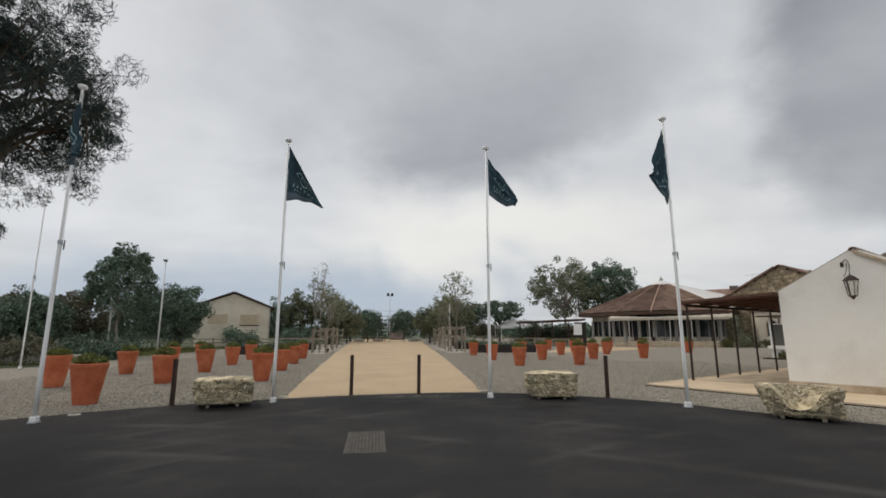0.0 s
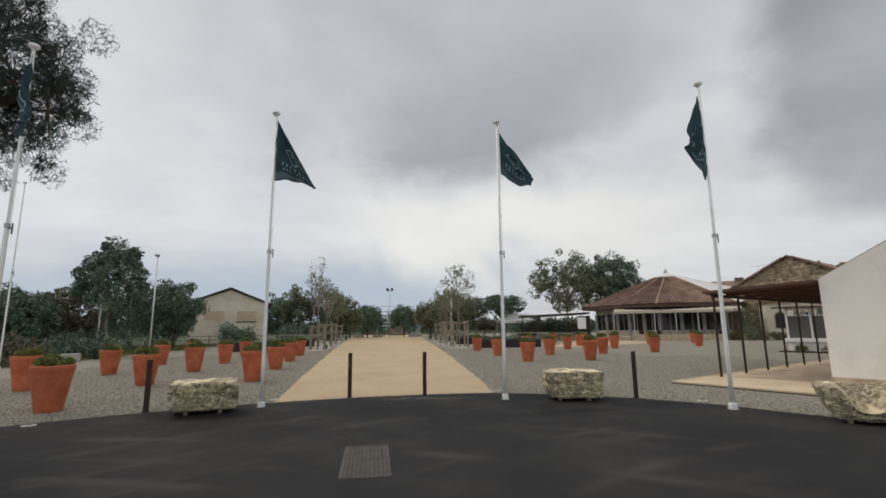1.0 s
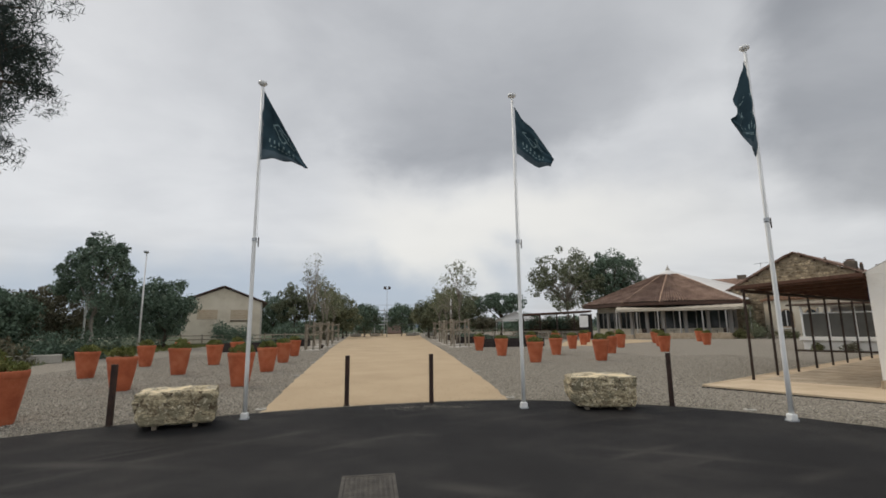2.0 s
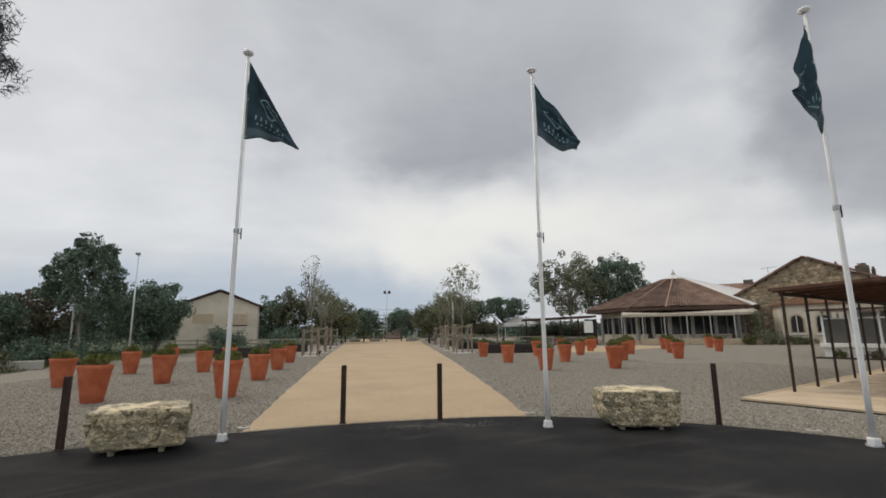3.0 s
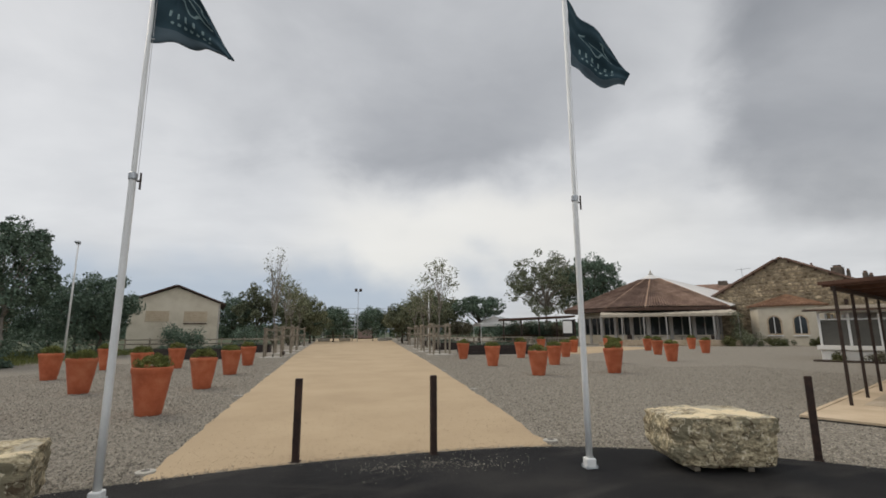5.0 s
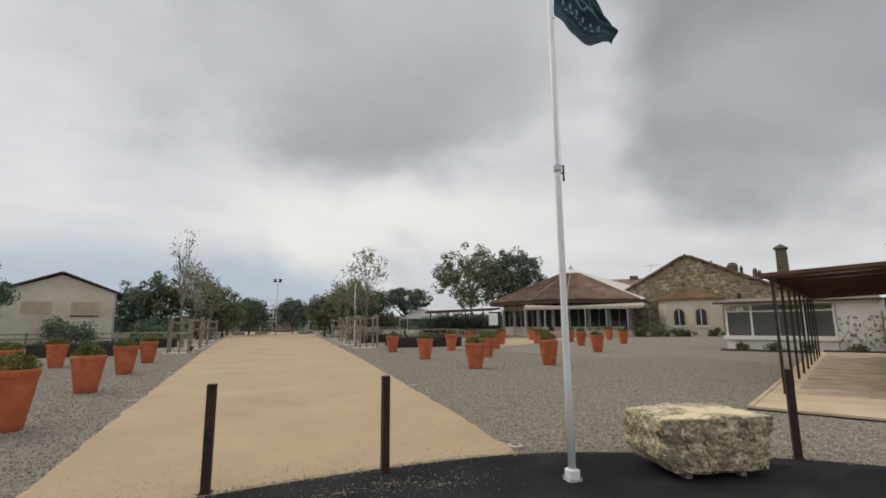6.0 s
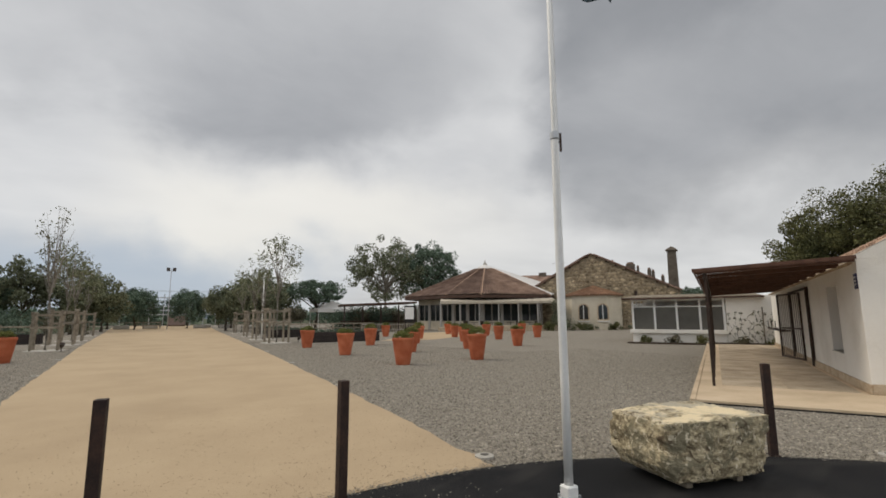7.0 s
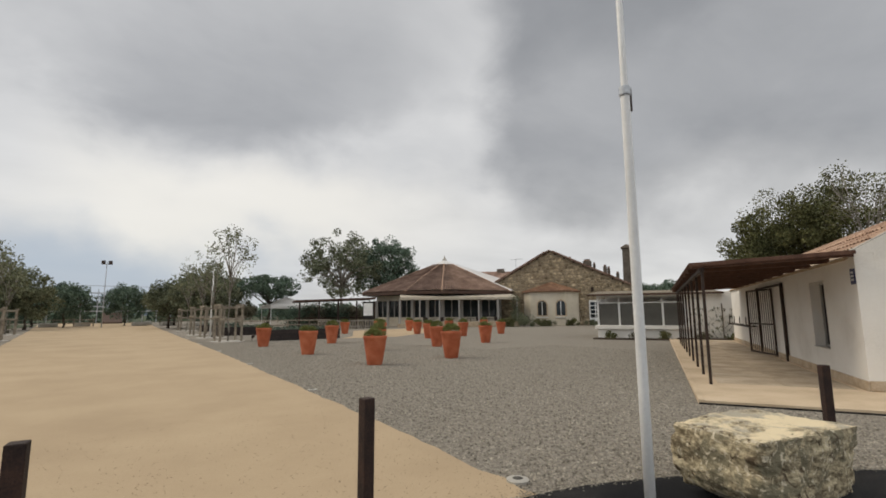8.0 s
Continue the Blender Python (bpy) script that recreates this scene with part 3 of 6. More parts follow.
# sunken inspection cover
cover = thing("inspection_cover", pose(-0.28, 6.25, 0.016, 0, 0, 2) @ Matrix.Diagonal((1.02, 1.06, 1, 1)), "worn rectangular cast iron cover set in asphalt", "drain cover")
bm = bmesh.new()
for a in ((-0.27, 0.27, -0.64, -0.60), (-0.27, 0.27, 0.60, 0.64), (-0.27, -0.235, -0.60, 0.60), (0.235, 0.27, -0.60, 0.60)):
    add_box(bm, *a, -0.05, 0.006, 0.003)
part("frame", bm, "iron", cover)
bm = bmesh.new()
add_box(bm, -0.23, 0.23, -0.595, 0.595, -0.05, 0.001)
for i in range(9):
    for j in range(22):
        add_box(bm, -0.205 + i * 0.047, -0.175 + i * 0.047, -0.57 + j * 0.053, -0.538 + j * 0.053, 0.001, 0.005)
part("plate", bm, "iron", cover, "studded iron plate")

# ---------- flagpoles and flags ----------
POLES = [(-6.12, 8.36), (-2.572, 10.408), (2.458, 10.58), (6.243, 8.634)]
TOP = 6.36


def flagpole(m):
    p = thing("flagpole", m, "white tapered metal flagpole on a bolted foot", "flagpole", "flagpoles along the asphalt")
    part("pole", lathe([(0.038, 0.10), (0.037, 1.0), (0.034, 3.2), (0.0255, 3.25), (0.022, TOP - 0.05)], 16), "white_paint", p, smooth=True)
    part("collar", lathe([(0.038, 3.18), (0.043, 3.19), (0.043, 3.25), (0.032, 3.26)], 16), "steel", p)
    part("cap", lathe([(0.03, TOP - 0.06), (0.04, TOP - 0.05), (0.082, TOP - 0.015), (0.086, TOP + 0.005), (0.075, TOP + 0.03), (0.03, TOP + 0.045)], 18), "white_paint", p, smooth=True)
    part("foot", box(-0.058, 0.058, -0.058, 0.058, 0.012, 0.115, 0.012), "white_paint", p)
    part("base_plate", box(-0.068, 0.068, -0.068, 0.068, 0.0, 0.014, 0.004), "steel", p)
    for sx in (-1, 1):
        for sy in (-1, 1):
            part("bolt", lathe([(0.013, 0.014), (0.013, 0.036), (0.007, 0.04)], 6), "steel", p, at=pose(0.061 * sx, 0.061 * sy, 0) @ Matrix.Diagonal((0.8, 0.8, 1, 1)))
    bm = bar((0.04, 0, 3.17), (0.075, 0, 3.17), 0.009)
    bar((0.075, 0, 3.08), (0.075, 0, 3.26), 0.011, bm=bm)
    part("cleat", bm, "dark_steel", p, "dark rope cleat")
    part("halyard", bar((0.046, 0, 3.2), (0.036, 0, TOP - 0.1), 0.003, 5), "bar_white", p)
    return p


pole0 = flagpole(pose(*POLES[0], 0.012))
for q in POLES[1:]:
    copy_thing(pole0, pose(*q, 0.012) @ Matrix.Diagonal((1, 1, 0.986 if q[0] < 0 else 0.998 if q[0] < 4 else 1.012, 1)))
for q, h in (((-16.3, 22.3), 1.28), ((-21.2, 24.0), 1.25)):
    c = copy_thing(pole0, pose(*q, 0.0) @ Matrix.Diagonal((1, 1, h, 1)))
    tagged(c, "tall white flagpole standing at the grass verge", group="flagpoles at the verge")


def flag(at, top_z, turn, hoist, edge, hem, seed, fold, label):
    """A limp flag held along its hoist. edge: how the upper edge hangs, hem: how the lower one does, as (reach, height) pairs below the top cleat."""
    rng = np.random.default_rng(seed)
    ph = rng.uniform(0, 6.28, 5)
    nu, nv = 40, 34
    along = np.linspace(0, 1, len(edge))

    def line(pts, s):
        s = min(1.0, max(0.0, s))
        return float(np.interp(s, along, [q[0] for q in pts])), float(np.interp(s, along, [q[1] for q in pts]))

    def point(s, h):
        (xa, za), (xb, zb) = line(edge, s), line(hem, s)
        k = min(1.0, 5 * s)
        x = xa + (xb - xa) * h - 0.02 * k * math.sin(2.6 * math.pi * h + ph[0])
        z = za + (zb - za) * h
        y = k * fold * (0.62 * math.sin(5.2 * s - 2.4 * h + ph[1]) + 0.30 * math.sin(11 * s + 3.0 * h + ph[2]) + 0.16 * math.sin(17 * s - 7 * h + ph[3])) + 0.012 * math.sin(21 * h + ph[4])
        return Vector((x, y, z))

    bm = bmesh.new()
    grid = [[bm.verts.new(point(i / nu, j / nv)) for j in range(nv + 1)] for i in range(nu + 1)]
    for i in range(nu):
        for j in range(nv):
            f = bm.faces.new((grid[i][j], grid[i + 1][j], grid[i + 1][j + 1], grid[i][j + 1]))
            # lowest rows get a paler colour, painting in daylight coming through the cloth
            if j >= nv - 6:
                f.material_index = 1
    f = thing("flag", pose(at[0], at[1], top_z, 0, 0, turn) @ pose(0.045, 0, 0), label, "flag", "flags on the poles")
    cloth = part("cloth", bm, "flag", f, smooth=True)
    cloth.data.materials.append(M["flag_band"])
    sol = cloth.modifiers.new("thick", "SOLIDIFY")
    sol.thickness = 0.004
    for k in range(3):
        part("toggle", bar((-0.045, 0, -hoist * (0.02 + 0.47 * k)), (0.015, 0, -hoist * (0.02 + 0.47 * k)), 0.008, 6), "bar_white", f)
    # printed emblem: one looped outline and two rows of short bars, following the folds on both faces
    for face in (-1, 1):
        bm = bmesh.new()

        def stroke(a, b, wdt):
            k = 4
            d = Vector((b[0] - a[0], (b[1] - a[1]) * 1.4))
            nrm = Vector((-d.y, d.x / 1.4)).normalized() * wdt
            row = []
            for i in range(k + 1):
                c = (a[0] + (b[0] - a[0]) * i / k, a[1] + (b[1] - a[1]) * i / k)
                row.append([bm.verts.new(point(c[0] + sg * nrm.x, c[1] + sg * nrm.y) + Vector((0, 0.006 * face, 0))) for sg in (-1, 1)])
            for p, q in zip(row, row[1:]):
                bm.faces.new((p[0], q[0], q[1], p[1]))

        ring = [(0.47 + (0.20 + 0.07 * math.sin(4 * a + 0.6)) * math.cos(a), 0.36 + (0.13 + 0.045 * math.sin(5 * a)) * math.sin(a)) for a in np.linspace(0.2, 6.2, 26)]
        for a, b in zip(ring, ring[1:]):
            stroke(a, b, 0.012)
        stroke((0.38, 0.34), (0.58, 0.42), 0.012)
        for i in range(6):
            stroke((0.20 + i * 0.105, 0.60), (0.20 + i * 0.105 + 0.012, 0.67), 0.014)
        for i in range(7):
            stroke((0.24 + i * 0.08, 0.73), (0.24 + i * 0.08 + 0.036, 0.735), 0.016)
        tagged(part("emblem", bm, "flag_print", f, "pale printed emblem and lettering bars"), kind="stuff")
    return f


FL = "limp dark teal flag with a pale printed emblem"
flag(POLES[0], 6.22, -52, 1.4, [(0, 0), (0.14, -0.50), (0.30, -0.95), (0.40, -1.30)], [(-0.02, -1.36), (0.12, -1.50), (0.27, -1.58), (0.40, -1.42)], 4, 0.10, FL)
flag(POLES[1], 6.12, -4, 1.4, [(0, 0), (0.28, -0.47), (0.58, -1.00), (0.87, -1.55)], [(-0.07, -1.40), (0.24, -1.36), (0.56, -1.43), (0.87, -1.60)], 2, 0.11, "dark teal flag drooping in one long triangle")
flag(POLES[2], 6.10, -10, 1.1, [(0, 0), (0.25, -0.36), (0.50, -0.74), (0.74, -1.08)], [(0.01, -1.02), (0.22, -1.18), (0.48, -1.33), (0.71, -1.34)], 3, 0.09, "dark teal flag half spread with pale lettering bars")
flag(POLES[3], 6.20, 196, 1.3, [(0, 0), (0.11, -0.30), (0.27, -0.74), (0.42, -1.08)], [(-0.04, -1.20), (0.07, -1.84), (0.20, -1.66), (0.40, -1.20)], 9, 0.09, "dark teal flag hanging in folds from its pole")

# ---------- bollards ----------
def bollard(m):
    b = thing("bollard", m, "slim square bollard of rusty brown steel", "bollard", "bollards along the asphalt edge")
    part("post", box(-0.039, 0.039, -0.039, 0.039, 0.0, 0.985, 0.004), "corten", b)
    part("collar", box(-0.055, 0.055, -0.055, 0.055, 0.0, 0.012, 0.004), "corten", b)
    return b


b0 = bollard(pose(-4.65, 10.22, 0.014))
for q in ((-0.925, 11.505), (0.783, 11.528), (5.284, 10.314)):
    copy_thing(b0, pose(*q, 0.014, 0, 0, 9 * q[0]))


# ---------- stone blocks ----------
def rough_block(name, m, L_, D_, H_, seed, label, lift=0.07, hollow=0.0, chip=0.05):
    """A hewn block with broken arrises, pitted faces and, if hollow, a basin worn into its top."""
    t = thing(name, m, label, "stone block", "old stone blocks on the asphalt edge")
    bm = bmesh.new()
    bmesh.ops.create_cube(bm, size=1.0)
    bmesh.ops.subdivide_edges(bm, edges=bm.edges[:], cuts=34, use_grid_fill=True)
    off = Vector((seed * 3.7, seed * 1.9, 0))
    for v in bm.verts:
        c = v.co.copy()
        e = sorted(abs(a) for a in c)
        p = Vector((c.x * L_, c.y * D_, (c.z + 0.5) * H_))
        edge = max(0.0, e[1] - 0.38) / 0.12
        n1 = noise.fractal(p * 2.3 + off, 1.0, 2.0, 4)
        n2 = noise.fractal(p * 8.0 + off, 1.0, 2.1, 4)
        inward = -Vector((c.x * L_, c.y * D_, c.z * H_)).normalized()
        d = chip * edge * edge * (0.55 + 0.9 * max(0, n1)) + 0.036 * n1 + 0.020 * n2 + 0.006 * noise.fractal(p * 22.0 + off, 1.0, 2.1, 3)
        bed = noise.noise(Vector((p.x * 1.8, p.y * 1.8, p.z * 15.0)) + off)
        p += inward * d
        if abs(c.z) < 0.47:
            p += Vector((inward.x, inward.y, 0)) * 0.018 * bed
        under = max(0.0, -0.25 - c.z)
        p.x *= 1 - 0.55 * under * (1 if c.x < 0 else 0.25)
        p.x *= 1 - 0.06 * (0.5 - c.z) * (0.6 + 0.4 * math.sin(3 * c.y + seed))
        p.y *= 1 - 0.07 * (0.5 - c.z)
        if hollow:
            r = math.hypot(c.x / 0.42, (c.y + 0.28) / 0.55)
            if c.z > -0.3 and r < 1.0:
                p.z -= hollow * (1 - r * r) * (c.z + 0.3) / 0.8
            p.x += 0.12 * noise.noise(p * 1.6 + off)
        v.co = p
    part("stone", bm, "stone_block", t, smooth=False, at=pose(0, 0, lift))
    for i, sx in enumerate((-0.24, 0.24)):
        part("batten", box(sx * L_ - 0.035, sx * L_ + 0.035, -D_ * 0.36, D_ * 0.36, 0.0, lift + 0.05, 0.005), "batten", t, "pale timber bearer")
    return t


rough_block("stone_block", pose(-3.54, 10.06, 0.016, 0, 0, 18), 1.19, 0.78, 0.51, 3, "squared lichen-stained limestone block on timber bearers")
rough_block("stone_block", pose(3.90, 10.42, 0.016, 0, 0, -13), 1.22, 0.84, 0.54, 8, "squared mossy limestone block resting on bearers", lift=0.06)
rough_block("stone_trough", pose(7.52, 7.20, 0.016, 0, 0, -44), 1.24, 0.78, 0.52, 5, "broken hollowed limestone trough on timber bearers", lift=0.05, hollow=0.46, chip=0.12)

# ---------- recessed path lights ----------
def path_light(m):
    p = thing("path_light", m, "small round white light set beside the path", "path light", "lights along the path")
    part("ring", lathe([(0.105, 0.0), (0.105, 0.022), (0.07, 0.03)], 20), "concrete", p, "pale rim")
    part("lens", lathe([(0.065, 0.0), (0.065, 0.026), (0.04, 0.032)], 20), "iron", p)
    return p


l0 = path_light(pose(-2.55, 11.4, 0.004))
for i in range(6):
    y = 11.95 + 6.2 * i
    copy_thing(l0, pose(np.interp(y, [p[1] for p in RIGHT_EDGE], [p[0] for p in RIGHT_EDGE]) + 0.08, y, 0.004))
    if i:
        copy_thing(l0, pose(np.interp(y, [p[1] for p in LEFT_EDGE], [p[0] for p in LEFT_EDGE]) - 0.08, y - 0.1, 0.004))

copy_thing(l0, pose(-5.95, 9.15, 0.004))
copy_thing(l0, pose(6.35, 9.65, 0.004))

# ---------- terracotta pots ----------
def pot_parts():
    body = lathe([(0.222, 0.0), (0.23, 0.02), (0.268, 0.25), (0.312, 0.52), (0.345, 0.76), (0.352, 0.775), (0.362, 0.79), (0.368, 0.87), (0.362, 0.895), (0.335, 0.898), (0.322, 0.87), (0.315, 0.78)], 28)
    soil = lathe([(0.315, 0.80), (0.28, 0.825), (0.10, 0.84)], 20)
    return mesh_of(body, "terracotta", "pot", True), mesh_of(soil, "soil", "soil")


POT, SOIL = pot_parts()
SHRUBS = []
for k in range(6):
    rg = np.random.default_rng(40 + k)
    cs = []
    for a in rg.uniform(0, 6.28, 34):
        r = 0.29 * math.sqrt(rg.uniform())
        cs.append(np.array([r * math.cos(a), r * math.sin(a), 0.90 + (0.13 + 0.03 * (k % 3)) * (1 - (r / 0.33) ** 2) + 0.02 * rg.normal()]))
    SHRUBS.append(mesh_of(leaf_cloud(rg, cs, [0.085 * rg.uniform(0.8, 1.3) for _ in cs], 75, 0.022, 0.9, up=1.2), "shrub", "shrub"))
POTS = [(-6.70, 10.72)]
POTS += [(-4.20, 15.62), (-4.58, 20.1), (-5.00, 24.8), (-5.46, 29.9)]
POTS += [(-7.12, 15.25), (-7.50, 19.65), (-7.88, 24.2), (-8.30, 28.8)]
POTS += [(-9.82, 14.5), (-10.22, 19.1), (-10.68, 24.0), (-11.02, 28.5)]
POTS += [(6.24, 21.7), (9.29, 21.85), (5.94, 26.6), (8.92, 26.5), (12.2, 26.8), (15.7, 27.35), (5.83, 32.3), (9.36, 32.4), (12.3, 32.6), (15.9, 32.9), (19.2, 33.6), (23.4, 34.4)]
POTS += [(27.4, 40.9), (15.4, 38.0), (18.7, 38.5), (22.2, 39.2), (14.9, 43.0), (18.2, 43.7), (21.5, 44.1)]
for k, (x, y) in enumerate(POTS):
    t = thing("plant_pot", pose(x, y, 0.0, 0, 0, 37 * k) @ Matrix.Diagonal((1, 1, 1 + 0.03 * math.sin(k * 2.3), 1)), "tall tapered terracotta pot with a clipped green shrub", "plant pot", "terracotta pots on the gravel")
    for nm, me in (("pot", POT), ("soil", SOIL), ("shrub", SHRUBS[k % 6])):
        o = new(nm, me)
        o.parent = t

# ---------- white building with the pergola ----------
# local axes: x along the building away from the road, y towards the square, origin at its front corner
WB = Matrix.Translation((10.92, 11.20, 0)) @ pose(0, 0, 0, 0, 0, 29.5)
FLOOR = 0.06
solid("terrace", prism([(-2.12, 2.86), (-2.12, -9), (17.6, -9), (17.6, 2.86)], -0.2, FLOOR), "slab", "pale sandy stone terrace before the white building", "terrace", WB, kind="structure")
# black strip in place of the shadow line under the raised slab edge
solid("terrace_shadow_strip", box(-2.16, -2.122, -9, 2.95, -0.1, 0.022), "asphalt", "dark strip standing in for the shadow line along the terrace front", "joint", WB, kind="structure")
for i in range(6):
    o = solid("terrace_kerb", box(-2.12 + i * 3.283, 1.155 + i * 3.283, 2.865, 2.955, -0.1, FLOOR + 0.012, 0.006), "slab", "sandy edging stone along the terrace", "kerb", WB, group="terrace kerbs", kind="structure")
# paving boards of the terrace
BOARD = mesh_of(box(-0.192, 0.192, -0.57, 0.57, 0.0, 0.012, 0.003), M["paver"], "paver")
terrace = bpy.data.objects["terrace"]
for i in range(44):
    for j in range(2):
        o = new("paver", BOARD)
        o.parent = terrace
        o.matrix_basis = pose(0.34 + i * 0.389, 1.86 - j * 1.148, FLOOR - 0.006 + 0.001 * ((i * 7 + j * 3) % 4), 0, 0, 0.25 * ((i * 5 + j) % 3 - 1))

EAVE, RIDGE, HALF, LONG = 2.62, 3.62, 1.78, 16.4


def wall_with_openings(length, height, holes, thick):
    """An upright wall in its local x-z plane, y from -thick to 0, with rectangular holes cut through it: (x0, x1, z0, z1)."""
    xs = sorted({0.0, length, *[h[0] for h in holes], *[h[1] for h in holes]})
    zs = sorted({0.0, height, *[h[2] for h in holes], *[h[3] for h in holes]})
    bm = bmesh.new()
    solid_cell = {}
    for i in range(len(xs) - 1):
        for k in range(len(zs) - 1):
            cx, cz = (xs[i] + xs[i + 1]) / 2, (zs[k] + zs[k + 1]) / 2
            solid_cell[i, k] = not any(h[0] < cx < h[1] and h[2] < cz < h[3] for h in holes)
    cache = {}

    def V(x, y, z):
        key = (round(x, 4), round(y, 4), round(z, 4))
        if key not in cache:
            cache[key] = bm.verts.new(key)
        return cache[key]

    for (i, k), full in solid_cell.items():
        if not full:
            continue
        x0, x1, z0, z1 = xs[i], xs[i + 1], zs[k], zs[k + 1]
        bm.faces.new((V(x0, 0, z0), V(x1, 0, z0), V(x1, 0, z1), V(x0, 0, z1)))
        bm.faces.new((V(x0, -thick, z0), V(x0, -thick, z1), V(x1, -thick, z1), V(x1, -thick, z0)))
        for di, dk, q in ((-1, 0, ((x0, z0), (x0, z1))), (1, 0, ((x1, z0), (x1, z1))), (0, -1, ((x0, z0), (x1, z0))), (0, 1, ((x0, z1), (x1, z1)))):
            if not solid_cell.get((i + di, k + dk), False):
                (a, b), (c, d) = q
                bm.faces.new((V(a, 0, b), V(c, 0, d), V(c, -thick, d), V(a, -thick, b)))
    return bm


white = thing("white_building", WB, "low whitewashed building with a clay tile roof", "building")
part("side_wall", wall_with_openings(LONG, EAVE, [(1.95, 3.05, 0.68, 2.22)], 0.3), "render_white", white, at=pose(0, 0, 0))
bm = bmesh.new()
prof = [(-0.301, 0), (-2 * HALF, 0), (-2 * HALF, EAVE + 0.07), (-HALF, RIDGE + 0.06), (-0.0, EAVE + 0.07), (-0.0, EAVE + 0.003), (-0.301, EAVE + 0.003)]
lo, hi = [bm.verts.new((0.0, y, z)) for y, z in prof], [bm.verts.new((0.3, y, z)) for y, z in prof]
for i in range(7):
    bm.faces.new((lo[i], lo[(i + 1) % 7], hi[(i + 1) % 7], hi[i]))
bm.faces.new(lo)
bm.faces.new(hi[::-1])
part("gable_wall", bm, "render_white", white)
part("back_wall", box(0, LONG, -2 * HALF - 0.3, -2 * HALF - 0.002, 0, EAVE), "render_white", white)
part("end_wall", box(LONG - 0.3, LONG - 0.001, -2 * HALF, -0.302, 0, EAVE), "render_white", white)
part("inner_floor", box(0.302, LONG - 0.302, -2 * HALF + 0.002, -0.302, 0, 0.08), "interior", white)
part("plinth", box(-0.035, 7.9, 0.002, 0.04, FLOOR, 0.24, 0.01), "plinth", white, "stained stone plinth")
part("plinth", box(7.91, LONG, 0.002, 0.04, FLOOR, 0.24, 0.01), "plinth", white, "stained stone plinth")
part("plinth", box(-0.035, -0.002, -2 * HALF, 0.0, FLOOR, 0.25, 0.01), "plinth", white, "stained stone plinth")
win = part("window", box(1.96, 3.04, -0.27, -0.24, 0.69, 2.21), "glass", white, "narrow dark window pane")
for a in ((1.95, 2.01, 0.68, 2.22), (2.99, 3.05, 0.68, 2.22), (2.01, 2.99, 0.68, 0.74), (2.01, 2.99, 2.16, 2.22)):
    part("window_frame", box(a[0] + 0.002, a[1] - 0.002, -0.24, -0.20, a[2], a[3], 0.004), "curtain", win)
part("window_sill", box(1.97, 3.03, -0.19, 0.03, 0.682, 0.70, 0.004), "concrete", win)

# roof slopes
sl = math.atan2(RIDGE - EAVE, HALF)
run = HALF / math.cos(sl)
for sgn in (1, -1):
    bm = box(0.302, LONG + 0.1, 0.0, run + 0.10, -0.06, 0.0)
    m = Matrix.Translation((0, -HALF, RIDGE)) @ (pose(0, 0, 0, -math.degrees(sl)) if sgn > 0 else pose(0, 0, 0, 0, 0, 180) @ Matrix.Translation((-LONG, 0, 0)) @ pose(0, 0, 0, -math.degrees(sl)))
    part("roof_deck", bm, "plinth", white, at=m)
part("verge", box(0.0, 0.3, 0.05, run + 0.04, 0.062, 0.075, 0.004), "concrete", white, "pale mortar verge", at=Matrix.Translation((0, -HALF, RIDGE)) @ pose(0, 0, 0, -math.degrees(sl)))
part("verge", box(0.0, 0.3, -run - 0.04, -0.05, 0.062, 0.075, 0.004), "concrete", white, "pale mortar verge", at=Matrix.Translation((0, -HALF, RIDGE)) @ pose(0, 0, 0, math.degrees(sl)))


def barrel_tile(length, r0, r1, n=5, th=0.014):
    bm = bmesh.new()
    rows = []
    for y, r in ((0.0, r0), (length, r1)):
        rows.append([[bm.verts.new((q * math.cos(math.pi * k / n), y, q * math.sin(math.pi * k / n) * 0.85)) for k in range(n + 1)] for q in (r, r - th)])
    (a, ai), (b, bi) = rows
    for k in range(n):
        bm.faces.new((a[k], a[k + 1], b[k + 1], b[k]))
        bm.faces.new((ai[k + 1], ai[k], bi[k], bi[k + 1]))
        bm.faces.new((a[k], ai[k], ai[k + 1], a[k + 1]))
        bm.faces.new((b[k + 1], bi[k + 1], bi[k], b[k]))
    return bm


TILE = mesh_of(barrel_tile(0.42, 0.075, 0.092), "tile_light", "roof_tile")
rgt = np.random.default_rng(3)
for i in range(60):
    for j in range(5):
        o = new("roof_tile", TILE)
        o.parent = white
        o.matrix_basis = Matrix.Translation((0, -HALF, RIDGE)) @ pose(0, 0, 0, -math.degrees(sl)) @ pose(0.40 + i * 0.205 + rgt.normal() * 0.006, j * 0.36 + 0.02 + rgt.normal() * 0.008, 0.005 + 0.012 * (j % 2), 2.0, 0, rgt.normal() * 1.2)
bm = bmesh.new()
for i in range(40):
    add = barrel_tile(0.44, 0.10, 0.115, 6)
    bmesh.ops.transform(add, matrix=pose(i * 0.41 - 0.1, -HALF, RIDGE + 0.0, 0, 2, -90), verts=add.verts[:])
    me = bpy.data.meshes.new("t")
    add.to_mesh(me)
    add.free()
    bm.from_mesh(me)
    bpy.data.meshes.remove(me)
tagged(part("ridge_tiles", bm, "tile_light", white), kind="stuff")
ch = part("chimney", box(1.4, 1.95, -2.75, -2.25, 3.0, 3.85, 0.02), "render_white", white, "short whitewashed chimney")
part("chimney_cap", box(1.32, 2.03, -2.83, -2.17, 3.852, 3.93, 0.02), "tile", ch)

